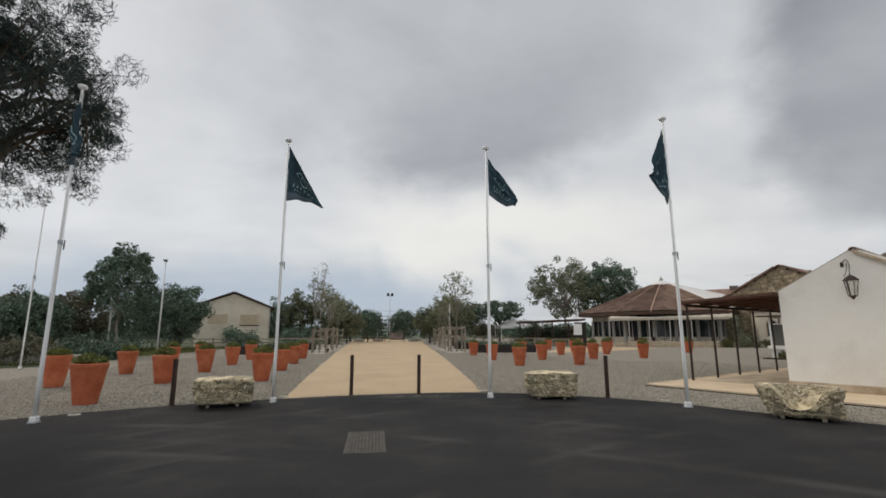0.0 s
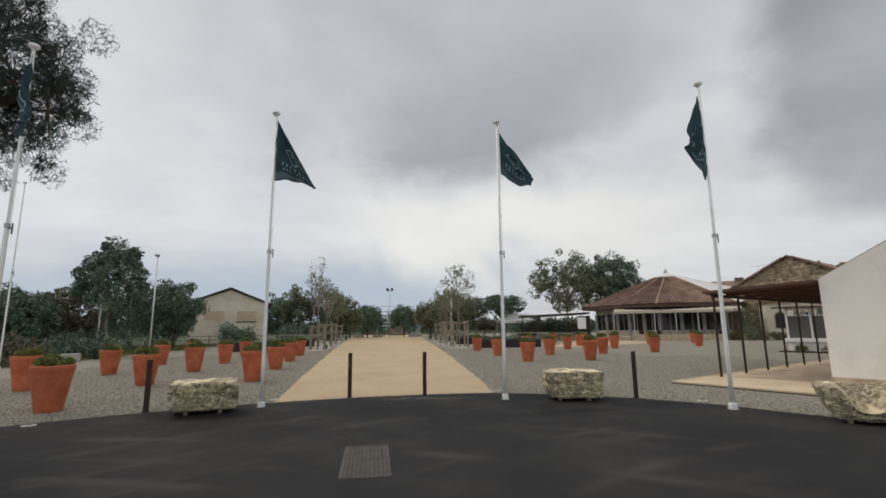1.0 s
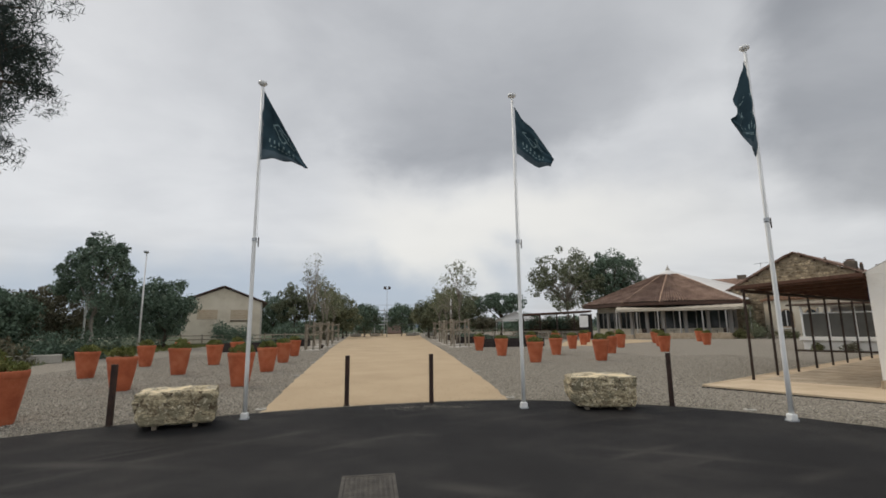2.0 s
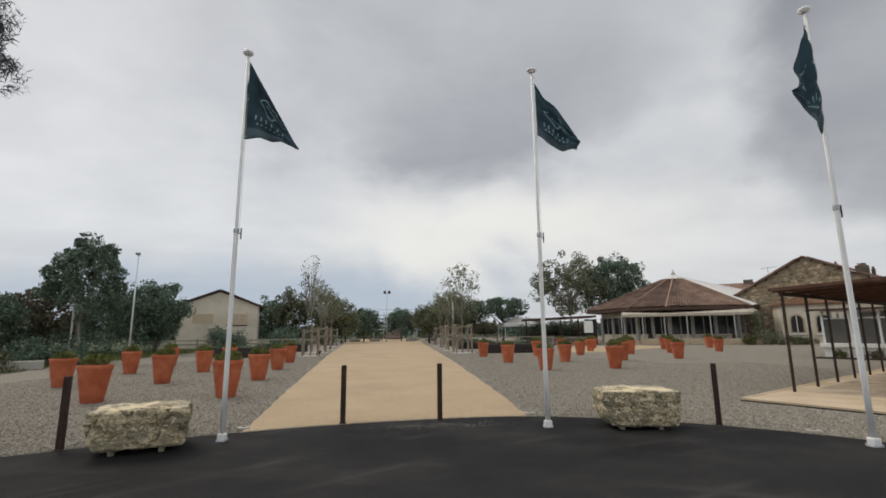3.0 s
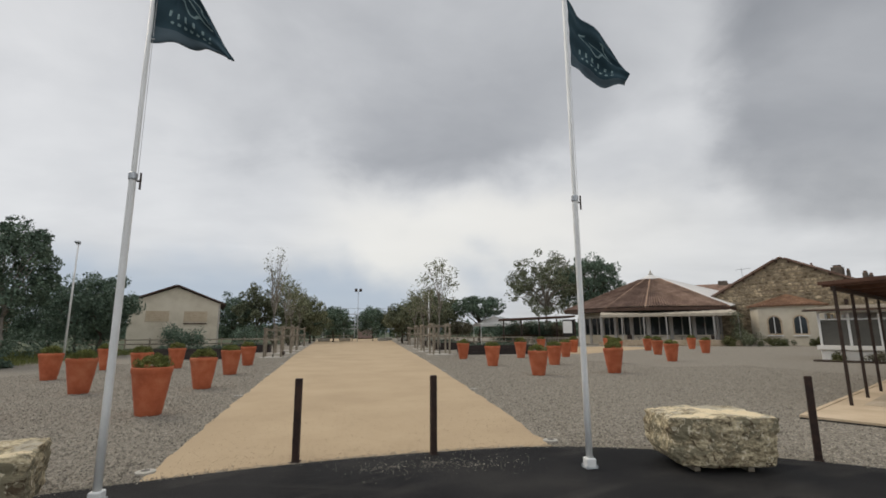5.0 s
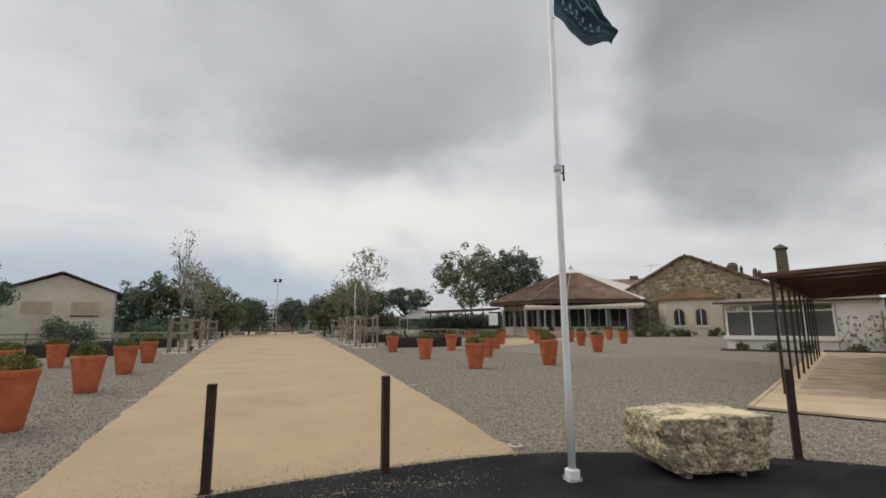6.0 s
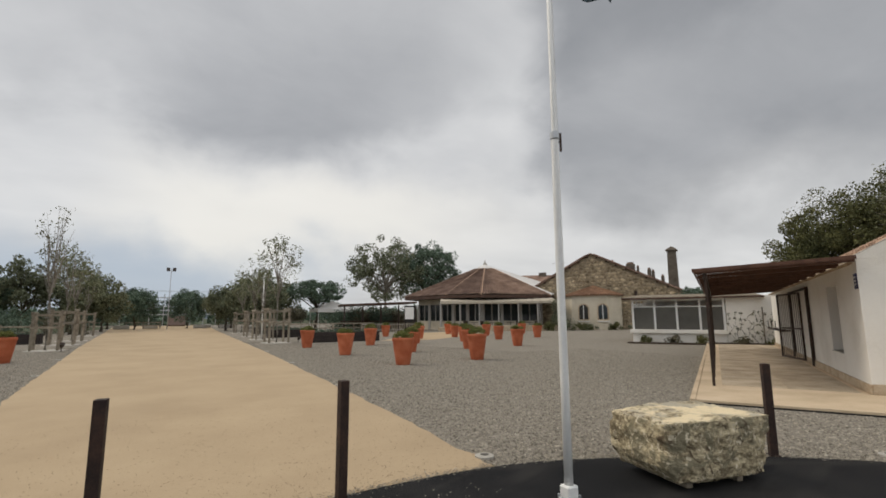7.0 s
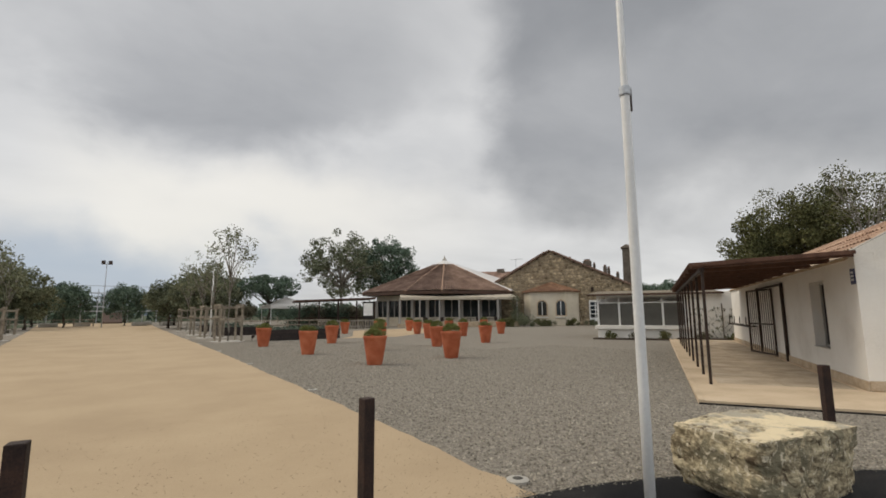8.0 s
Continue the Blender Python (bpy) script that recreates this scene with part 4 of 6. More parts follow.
# wall lantern on its scrolled bracket
lan = thing("wall_lantern", WB @ pose(-0.02, -1.50, 2.36) @ pose(0, 0, 0, 0, 0, 38), "black wrought iron lantern on a scrolled wall bracket", "lantern")
bm = bmesh.new()
tube(bm, [Vector((-0.02, 0.0, 0.92)), Vector((-0.10, 0, 1.0)), Vector((-0.2, 0, 1.02)), Vector((-0.30, 0, 0.96)), Vector((-0.34, 0, 0.84)), Vector((-0.30, 0, 0.72)), Vector((-0.30, 0, 0.60))], [0.011] * 7, 8)
tube(bm, [Vector((-0.01, 0.0, 0.60)), Vector((-0.10, 0, 0.66)), Vector((-0.20, 0, 0.78)), Vector((-0.24, 0, 0.95))], [0.008] * 4, 8)
part("bracket", bm, "dark_steel", lan)
part("wall_plate", box(-0.02, 0.018, -0.03, 0.03, 0.86, 0.98, 0.006), "dark_steel", lan)
cage = pose(-0.30, 0, 0)
part("roof", lathe([(0.16, 0.47), (0.165, 0.49), (0.10, 0.56), (0.03, 0.61), (0.012, 0.63)], 6), "dark_steel", lan, at=cage)
part("glass_body", lathe([(0.085, 0.10), (0.135, 0.46)], 6), "lantern_glass", lan, at=cage)
for k in range(6):
    a = 2 * math.pi * k / 6
    part("corner_bar", bar((0.088 * math.cos(a), 0.088 * math.sin(a), 0.08), (0.142 * math.cos(a), 0.142 * math.sin(a), 0.48), 0.009, 6), "dark_steel", lan, at=cage)
part("base", lathe([(0.02, 0.0), (0.035, 0.03), (0.05, 0.06), (0.095, 0.08), (0.095, 0.10)], 6), "dark_steel", lan, at=cage)

# enamel wall sign
sg = thing("wall_sign", WB @ pose(0.13, 0.0, 2.04), "small dark blue wall sign with pale lines", "sign")
part("plate", box(-0.11, 0.11, 0.002, 0.02, 0.0, 0.30, 0.004), "sign_blue", sg)
for z in (0.07, 0.14, 0.21):
    part("lettering_bar", box(-0.07, 0.07, 0.0205, 0.023, z, z + 0.035), "bar_white", sg)

# barred gate standing ajar before the recess
gate = thing("gate", WB @ pose(5.68, 0.05, FLOOR), "dark steel barred gate standing ajar beside the white wall", "gate")
for x in (0.0, 3.7):
    part("gate_post", box(x - 0.04, x + 0.04, -0.04, 0.04, 0, 2.32, 0.005), "dark_steel", gate)
part("lintel", box(0.042, 3.658, -0.035, 0.035, 2.24, 2.30, 0.005), "dark_steel", gate)
leaf = part("gate_leaf", box(0.05, 0.11, 0.0, 0.05, 0.06, 2.20, 0.004), "dark_steel", gate, at=pose(1.1, 0, 0, 0, 0, 13))
part("frame_bar", box(1.85, 1.91, 0, 0.05, 0.06, 2.20, 0.004), "dark_steel", leaf)
for z in (0.06, 1.02, 2.15):
    part("frame_bar", box(0.112, 1.848, 0.0, 0.05, z, z + 0.05, 0.004), "dark_steel", leaf)
for i in range(11):
    part("bar", bar((0.25 + i * 0.145, 0.025, 0.11), (0.25 + i * 0.145, 0.025, 2.15), 0.011, 6), "dark_steel", leaf)
tr = thing("hand_rail", WB @ pose(9.6, 0.0, FLOOR), "dark steel rail bracketed to the white wall", "rail")
part("rail", box(0, 5.6, 0.30, 0.36, 0.86, 0.92, 0.006), "dark_steel", tr)
for i in range(4):
    part("bracket", box(0.8 + i * 1.5, 0.84 + i * 1.5, 0.0, 0.30, 0.86, 0.91), "dark_steel", tr)
    part("prong", box(0.8 + i * 1.5, 0.83 + i * 1.5, 0.32, 0.35, 0.92, 1.25), "dark_steel", tr)

# pergola: posts, rail, beams and a reed cover
perg = thing("pergola", WB, "long lean-to pergola of dark brown steel posts and beams", "pergola")
PZ = 2.37
for i in range(9):
    x = -0.08 + 1.66 * i
    part("post", box(x - 0.028, x + 0.028, 2.55, 2.606, FLOOR, PZ, 0.004), "dark_steel", perg)
part("edge_beam", box(-0.16, 13.6, 2.54, 2.625, PZ + 0.002, PZ + 0.09, 0.005), "dark_steel", perg)
tilt = math.degrees(math.atan2(0.10, 2.4))
for i in range(11):
    x = -0.12 + i * 1.355
    part("beam", box(x - 0.035, x + 0.035, 0, 2.72, -0.01, 0.075, 0.004), "brown_board", perg, at=pose(0, 0.04, PZ + 0.195, -tilt))
bm = bmesh.new()
rgc = np.random.default_rng(8)
for i in range(47):
    add_box(bm, -0.18, 13.7, 0.02 + i * 0.0595, 0.068 + i * 0.0595, 0.078 + rgc.uniform(0, 0.006), 0.094 + rgc.uniform(0, 0.008))
add_box(bm, -0.212, -0.182, 0.0, 2.80, 0.03, 0.106)
cov = part("slat_cover", bm, "brown_board", perg, "brown stained slat cover", at=pose(0, 0.02, PZ + 0.197, -tilt))
tagged(cov, kind="stuff")

# end wall with a climbing plant, and the screened veranda beyond
EX0 = 17.6
solid("garden_wall", box(EX0, EX0 + 0.25, -0.6, 1.95, 0, 2.6, 0.02), "render_white", "whitewashed garden wall at the terrace end", "wall", WB, kind="structure")
cl = thing("climbing_plant", WB @ pose(EX0 - 0.04, 0.75, FLOOR), "sparse climbing plant trained on the white wall", "climber")
rgp = np.random.default_rng(21)
bm = bmesh.new()
lc, lr = [], []
for i in range(9):
    y = -1.1 + i * 0.27
    pts = [Vector((0, y + 0.10 * math.sin(3 * k + i) + 0.05 * rgp.normal(), 0.26 * k)) for k in range(7)]
    tube(bm, pts, [0.012 - 0.0012 * k for k in range(7)], 5)
    for p in pts[1:]:
        lc.append(np.array(p) + rgp.normal(size=3) * np.array([0.02, 0.07, 0.07]))
        lr.append(0.07)
part("stems", bm, "bark", cl)
part("leaves", leaf_cloud(rgp, lc, lr, 14, 0.035), "leaf_oak", cl)
part("stake", box(-0.03, 0.01, -0.45, -0.40, 0, 1.9), "wood", cl)
for i in range(5):
    bush("low_shrub", tuple((WB @ pose(EX0 - 0.45, 6.0 - i * 1.45 - (0.3 if i > 2 else 0), 0.0)).translation), "small dark shrub at the foot of the white wall", 60 + i, (0.32, 0.32, 0.5), "leaf_brown" if i % 2 else "leaf_oak", 10, 60, 0.05, "shrubs below the veranda")

solid("planting_bed", box(EX0 - 0.85, EX0 - 0.06, 2.75, 6.9, 0.0, 0.07, 0.03), "soil", "dark soil bed along the foot of the veranda", "bed", WB, kind="structure")
solid("planting_bed", box(EX0 - 0.75, EX0 - 0.06, -0.5, 2.6, FLOOR, FLOOR + 0.06, 0.03), "soil", "dark soil bed at the foot of the white wall", "bed", WB, kind="structure")

ver = thing("veranda", WB @ pose(EX0, 1.98, 0.0) @ Matrix.Diagonal((1.08, 1.04, 1.10, 1)), "white veranda with grey screens over a low wall", "veranda")
VL, VZ = 4.52, 2.0
part("low_wall", box(0.0, 0.25, 0, VL, 0, 0.50, 0.01), "render_white", ver)
part("wall_cap", box(-0.12, 0.3, -0.04, VL + 0.12, 0.502, 0.70, 0.015), "render_white", ver)
part("low_wall", box(0.252, 5.0, VL - 0.25, VL, 0, 0.62, 0.01), "render_white", ver)
for y in (0.0, 1.1, 2.2, 3.3, VL - 0.10):
    part("post", box(0.05, 0.15, y, y + 0.10, 0.702, 2.16, 0.006), "white_paint", ver)
part("rail", box(0.04, 0.16, 0.0, VL, 2.162, 2.26, 0.006), "white_paint", ver)
part("rail", box(0.045, 0.155, 0.102, VL - 0.102, 1.84, 1.90, 0.004), "white_paint", ver)
for y0, y1 in ((0.105, 1.095), (1.205, 2.195), (2.305, 3.295), (3.405, VL - 0.105)):
    part("screen", box(0.085, 0.115, y0, y1, 0.704, 1.838), "screen", ver, "grey mesh screen")
for k in range(4):
    part("post", box(1.2 + k * 1.2, 1.3 + k * 1.2, VL - 0.16, VL - 0.06, 0.622, 2.16), "white_paint", ver)
part("screen", box(0.2, 5.0, VL - 0.12, VL - 0.10, 0.63, 1.85), "screen", ver, "grey mesh screen")
part("back_wall", box(5.0, 5.2, -1.6, VL, 0, 2.6), "render_white", ver)
part("roof", box(-0.35, 5.3, -1.7, VL + 0.45, 2.262, 2.34, 0.01, m=pose(0, 0, 0, 0, -3.5, 0)), "fascia", ver, "dark flat veranda roof")
bm = bmesh.new()
for i in range(26):
    add_box(bm, -0.30 + i * 0.21, -0.14 + i * 0.21, -1.6, VL + 0.4, 2.342, 2.37, m=pose(0, 0, 0, 0, -3.5, 0))
part("roof_ribs", bm, "batten", ver)

# ---------- stone house with the bay ----------
# local axes: x along the gable, y outwards to the square
ST = Matrix(((0.493, -0.87, 0, 44.0), (-0.87, -0.493, 0, 46.2), (0, 0, 1, 0), (0, 0, 0, 1))) @ Matrix.Diagonal((1.18, 1.18, 1.18, 1))
stone = thing("stone_house", ST, "rubble stone house with a broad gable and clay roof", "house")
S0, S1, SA, ZL, ZR, ZA = -6.9, 8.4, -0.75, 4.30, 3.1, 7.62


def gable_z(x):
    return ZL + (ZA - ZL) * (x - S0) / (SA - S0) if x < SA else ZA + (ZR - ZA) * (x - SA) / (S1 - SA)


bm = bmesh.new()
prof = [(S0, 0), (S1, 0), (S1, ZR), (SA, ZA), (S0, ZL)]
f0 = [bm.verts.new((x, 0.0, z)) for x, z in prof]
f1 = [bm.verts.new((x, -0.5, z)) for x, z in prof]
for i in range(5):
    bm.faces.new((f0[i], f0[(i + 1) % 5], f1[(i + 1) % 5], f1[i]))
bm.faces.new(f0)
bm.faces.new(f1[::-1])
part("gable_wall", bm, "mortar", stone)
for x in (S0, S1 - 0.5):
    part("side_wall", box(x, x + 0.5, -14, -0.502, 0, min(ZL, ZR) - 0.2), "mortar", stone)
# rubble stones, proud of the mortar
rgs = np.random.default_rng(17)
STONES = []
for k in range(8):
    bm = bmesh.new()
    bmesh.ops.create_icosphere(bm, subdivisions=1, radius=0.5)
    for v in bm.verts:
        v.co *= 1 + 0.16 * rgs.normal()
        v.co.x = max(-0.46, min(0.46, v.co.x * 1.15))
        v.co.z = max(-0.42, min(0.42, v.co.z * 1.15))
        v.co.y *= 0.35
    STONES.append(bm)
allV, allF = [], []
z = 0.15
picked = []
while z < ZA:
    h = rgs.uniform(0.20, 0.34)
    x = S0 + rgs.uniform(0, 0.3)
    while x < S1:
        w = rgs.uniform(0.24, 0.62)
        cx, cz = x + w / 2, z + h / 2 + rgs.normal() * 0.03
        if cz + h / 2 < gable_z(cx) - 0.10 and not (2.9 < cx < 4.3 and cz < 2.5):
            picked.append((cx, cz, w, h, int(rgs.integers(0, 8)), rgs.normal() * 6))
        x += w + 0.02
    z += h + 0.015
SM = []
for bm in STONES:
    me = mesh_of(bm, M["rubble"], "stone")
    SM.append(me)
for cx, cz, w, h, k, r in picked:
    m = Matrix.Translation((cx, 0.005, cz)) @ pose(0, 0, 0, 0, r, 0) @ Matrix.Diagonal((w * 1.02, 0.22, h * 1.05, 1))
    base = len(allV)
    allV += [tuple(m @ v.co) for v in SM[k].vertices]
    allF += [tuple(base + j for j in p.vertices) for p in SM[k].polygons]
tagged(part("rubble", (allV, [], allF), "rubble", stone, "irregular ochre rubble stones"), kind="stuff")
for me in SM:
    bpy.data.meshes.remove(me)
# roof slopes with tile courses
for x0, z0, x1, z1 in ((S0, ZL, SA, ZA), (S1, ZR, SA, ZA)):
    ln, an = math.hypot(x1 - x0, z1 - z0), math.degrees(math.atan2(z1 - z0, x1 - x0))
    sgn = 1 if x1 > x0 else -1
    m = pose(x0, 0, z0, 0, -an, 0)
    part("roof_slope", box(-0.45, ln + 0.02, -14, 0.32, 0.03, 0.12), "tile", stone, at=m) if sgn > 0 else part("roof_slope", box(-0.45, ln + 0.02, -14, 0.32, -0.12, -0.03), "tile", stone, at=m)
    bm = bmesh.new()
    n = int(ln / 0.40)
    for i in range(n):
        for j in range(3):
            if sgn > 0:
                add_box(bm, -0.42 + i * 0.41, 0.02 + i * 0.41, -0.35 + j * 0.24, -0.14 + j * 0.24, 0.122, 0.17 + 0.02 * (j == 2), 0.02)
            else:
                add_box(bm, -0.42 + i * 0.41, 0.02 + i * 0.41, -0.35 + j * 0.24, -0.14 + j * 0.24, -0.17 - 0.02 * (j == 2), -0.122, 0.02)
    tagged(part("verge_tiles", bm, "tile", stone, at=m), kind="stuff")
# corner stones of the gable
for i in range(12):
    for x0, sg in ((S0, 1), (S1, -1)):
        w = 0.55 if i % 2 else 0.32
        z0 = 0.05 + i * 0.36
        if z0 + 0.34 > (ZL if sg > 0 else ZR) - 0.15:
            continue
        part("quoin", box(min(x0, x0 + sg * w), max(x0, x0 + sg * w), 0.002, 0.09, z0, z0 + 0.33, 0.02), "plinth", stone)
# rafter ends below the verge
for i in range(17):
    x = S0 + 0.3 + i * (S1 - S0 - 0.6) / 16
    part("rafter_end", box(x - 0.07, x + 0.07, 0.0, 0.26, gable_z(x) - 0.17, gable_z(x) - 0.03), "fascia", stone)
# bay with arched windows
BAY = [(-3.35, 0.3), (-3.35, 0.9), (-2.35, 2.2), (1.05, 2.2), (2.05, 0.9), (2.05, 0.3)]
bay = part("bay", prism(BAY[::-1], 0, 3.32), "render_cream", stone, "cream rendered bay")
apex = Vector((-0.65, 0.1, 4.35))
bm = bmesh.new()
ov = [Vector((-0.65 + (x + 0.65) * 1.08, y * 1.08 + 0.05, 3.36)) for x, y in BAY]
for k in range(5):
    a, b = ov[k], ov[k + 1]
    n = max(4, int((b - a).length / 0.22))
    for i in range(n):
        p, q, mid = a.lerp(b, i / n), a.lerp(b, (i + 1) / n), a.lerp(b, (i + 0.5) / n)
        up = Vector((0, 0, 0.07))
        bm.faces.new([bm.verts.new(v) for v in (p, mid + up, apex + up)])
        bm.faces.new([bm.verts.new(v) for v in (mid + up, q, apex + up)])
    bm.faces.new([bm.verts.new(v) for v in (a, b, b + Vector((0, 0, -0.10)), a + Vector((0, 0, -0.10)))])
part("bay_roof", bm, material("red_clay_tile", [(0.12, 0.066, 0.040), (0.185, 0.100, 0.060), (0.25, 0.145, 0.088)], 1.5, 8, 0.9, 0.3, spread=0.6), stone, "orange clay bay roof")


def arch(w, z0, z1, y0, y1, n=10, grow=0.0):
    r = w / 2 + grow
    zc = z1 - w / 2
    pts = [(-r, z0 - grow)] + [(r * -math.cos(math.pi * i / n), zc + r * math.sin(math.pi * i / n)) for i in range(n + 1)] + [(r, z0 - grow)]
    bm = bmesh.new()
    a, b = [bm.verts.new((x, y0, z)) for x, z in pts], [bm.verts.new((x, y1, z)) for x, z in pts]
    for i in range(len(pts)):
        j = (i + 1) % len(pts)
        bm.faces.new((a[i], a[j], b[j], b[i]))
    bm.faces.new(a[::-1])
    bm.faces.new(b)
    return bm


for k, (x, y, rot, inner) in enumerate(((-1.20, 2.2, 0, "interior"), (0.62, 2.2, 0, "glass"))):
    w = part("arched_window", arch(0.85, 1.0, 2.42, 0.0, 0.05, grow=0.12), "plinth", bay, "arched window with a stone surround", at=pose(x, y, 0, 0, 0, rot))
    part("window_pane", arch(0.85, 1.0, 2.42, 0.052, 0.058), inner, w)
    part("mullion", box(-0.03, 0.03, 0.06, 0.09, 1.0, 2.38), "white_paint", w)
    part("sill", box(-0.56, 0.56, 0.0, 0.16, 0.78, 0.86, 0.01), "white_paint", w)
dr = part("house_door", box(3.0, 4.2, 0.0, 0.12, 0, 2.45, 0.01), "white_paint", stone, "white glazed door")
for i in range(2):
    for j in range(4):
        part("door_pane", box(3.12 + i * 0.52, 3.56 + i * 0.52, 0.121, 0.13, 0.75 + j * 0.4, 1.09 + j * 0.4), "glass", dr)
lp = part("wall_lamp", box(3.25, 3.5, 0.1, 0.35, 3.3, 3.75, 0.03), "dark_steel", stone, "dark wall lamp")
part("lamp_arm", box(3.36, 3.40, 0.0, 0.1, 3.7, 3.75), "dark_steel", lp)
# chimneys
tall = part("chimney", lathe([(0.64, 2.6), (0.59, 5.0), (0.54, 7.55)], 4), "chimney", stone, "tall tapered sooty chimney", at=pose(6.7, -1.2, 0, 0, 0, 45))
part("chimney_cap", lathe([(0.70, 7.552), (0.76, 7.60), (0.68, 7.68), (0.10, 8.0)], 4), "chimney", tall)
for x, zt, w in ((1.0, 7.0, 0.12), (2.75, 6.6, 0.40), (3.45, 6.25, 0.12), (4.5, 5.95, 0.17), (4.85, 5.75, 0.14), (5.7, 5.2, 0.15)):
    c = part("small_chimney", box(x - w, x + w, -2.0 - w, -2.0 + w, gable_z(x) - 0.4, zt, 0.03), "chimney", stone, "small sooty chimney")
    part("chimney_pot", lathe([(w * 0.9, zt + 0.001), (w * 0.6, zt + 0.12), (w * 0.95, zt + 0.16)], 8), "tile", c, at=pose(x, -2.0, 0))

# ---------- restaurant pavilion ----------
RC = Vector((33.0, 50.0, 0))
front = [(23.1, 51.2), (24.5, 44.9), (26.7, 41.9), (33.9, 40.2)]
OUT = [Vector((x, y, 0)) for x, y in front] + [Vector((2 * RC.x - x, 2 * RC.y - y, 0)) for x, y in front]
RN = Matrix.Translation((37.4, 60.4, 0)) @ Matrix.Diagonal((1.18, 1.18, 1.24, 1))
rest = thing("restaurant", RN, "many-sided restaurant pavilion with a brown clay tile roof", "restaurant")
OUT = [p - RC for p in OUT]
OUT[4] = Vector((13.5, 0.3, 0))
WALL = [p * 0.84 for p in OUT]
EZ, AZ = 3.25, 7.0
ap = Vector((0, 0, AZ))
for k in range(8):
    a, b = OUT[k], OUT[(k + 1) % 8]
    tiled = k in (7, 0, 1, 2)
    n = int((b - a).length / 0.26)
    bm = bmesh.new()
    zc = Vector((0, 0, EZ))
    cut = 0.86 if tiled else 1.0
    za, zb = Vector((0, 0, EZ + (1.3 if k == 4 else 0))), Vector((0, 0, EZ + (1.3 if k == 3 else 0)))
    for i in range(n):
        p, q, mid = ((a + za).lerp(b + zb, s / n) for s in (i, i + 1, i + 0.5))
        up = Vector((0, 0, 0.16 if tiled else 0.03))
        pt, qt, mt = p.lerp(ap, cut), q.lerp(ap, cut), mid.lerp(ap, cut)
        vs = [bm.verts.new(v) for v in (p, mid + up, mt + up * 0.4, pt)]
        ws = [bm.verts.new(v) for v in (q, qt)]
        bm.faces.new((vs[0], vs[1], vs[2], vs[3]))
        bm.faces.new((vs[1], ws[0], ws[1], vs[2]))
    bmesh.ops.remove_doubles(bm, verts=bm.verts[:], dist=0.001)
    part("roof_slope", bm, "tile" if tiled else "roof_white", rest, "" if tiled else "white sheeted roof slope")
    part("fascia", prism([(a.x, a.y), (b.x, b.y), (b.x * 0.985, b.y * 0.985), (a.x * 0.985, a.y * 0.985)], EZ - 0.28, EZ - 0.01), "fascia", rest)
    bm = bmesh.new()
    tube(bm, [a + zc, (a + zc).lerp(ap, 0.5) + Vector((0, 0, 0.02)), (a + zc).lerp(ap, 0.86)], [0.085, 0.085, 0.08], 6)
    part("hip_tiles", bm, "tile_light", rest)
    # soffit
    bm = bmesh.new()
    bm.faces.new([bm.verts.new(v + Vector((0, 0, EZ - 0.29))) for v in (a * 0.99, b * 0.99, b * 0.83, a * 0.83)])
    part("soffit", bm, "fascia", rest)
    # glazed wall bay: low sill wall, piers, panes
    wa, wb = WALL[k], WALL[(k + 1) % 8]
    d = (wb - wa)
    ln = d.length
    mw = Matrix.Translation(wa) @ pose(0, 0, 0, 0, 0, math.degrees(math.atan2(d.y, d.x)))
    nb = max(2, int(ln / 1.75))
    part("sill_wall", box(0, ln, 0.0, 0.25, 0, 0.85), "render_cream", rest, at=mw)
    part("head_wall", box(0, ln, 0.0, 0.25, 2.45, EZ - 0.25), "render_cream", rest, at=mw)
    for i in range(nb + 1):
        x = i * ln / nb
        part("pier", box(x - 0.16, x + 0.16, -0.04, 0.21, 0.0, 2.5), "curtain", rest, at=mw)
    for i in range(nb):
        x0, x1 = i * ln / nb + 0.16, (i + 1) * ln / nb - 0.16
        pane = part("window", box(x0, x1, 0.12, 0.15, 0.852, 2.448), "glass", rest, "dark window pane", at=mw)
        xm = (x0 + x1) / 2
        part("mullion", box(xm - 0.04, xm + 0.04, 0.06, 0.118, 0.852, 2.448), "curtain", pane)
bm = bmesh.new()
for k in range(8):
    a, b = OUT[k], OUT[(k + 1) % 8]
    zc = Vector((0, 0, EZ))
    bm.faces.new([bm.verts.new(v) for v in ((a + zc).lerp(ap, 0.84) + Vector((0, 0, 0.03)), (b + zc).lerp(ap, 0.84) + Vector((0, 0, 0.03)), ap + Vector((0, 0, 0.12)))])
part("roof_crown", bm, "roof_white", rest, "white sheeted roof peak")
part("finial", lathe([(0.22, AZ), (0.24, AZ + 0.15), (0.10, AZ + 0.25), (0.13, AZ + 0.34), (0.05, AZ + 0.40), (0.04, AZ + 0.58)], 10), "concrete", rest, smooth=True)
# straight awning on posts along the front
A0, A1 = Vector((23.2, 43.7, 0)) - RC, Vector((32.6, 37.9, 0)) - RC
ad = (A1 - A0)
ma = Matrix.Translation(A0) @ pose(0, 0, 0, 0, 0, math.degrees(math.atan2(ad.y, ad.x)))
AL = ad.length
bm = bmesh.new()
pr = [(0.0, 2.66), (0.0, 2.42), (0.03, 2.42), (0.05, 2.60), (3.2, 3.02), (3.2, 3.08)]
n = 28
rows = [[bm.verts.new((AL * i / n, y, z - (0.035 * abs(math.sin(math.pi * i * 0.5)) if j in (0, 4, 5) else 0))) for j, (y, z) in enumerate(pr)] for i in range(n + 1)]
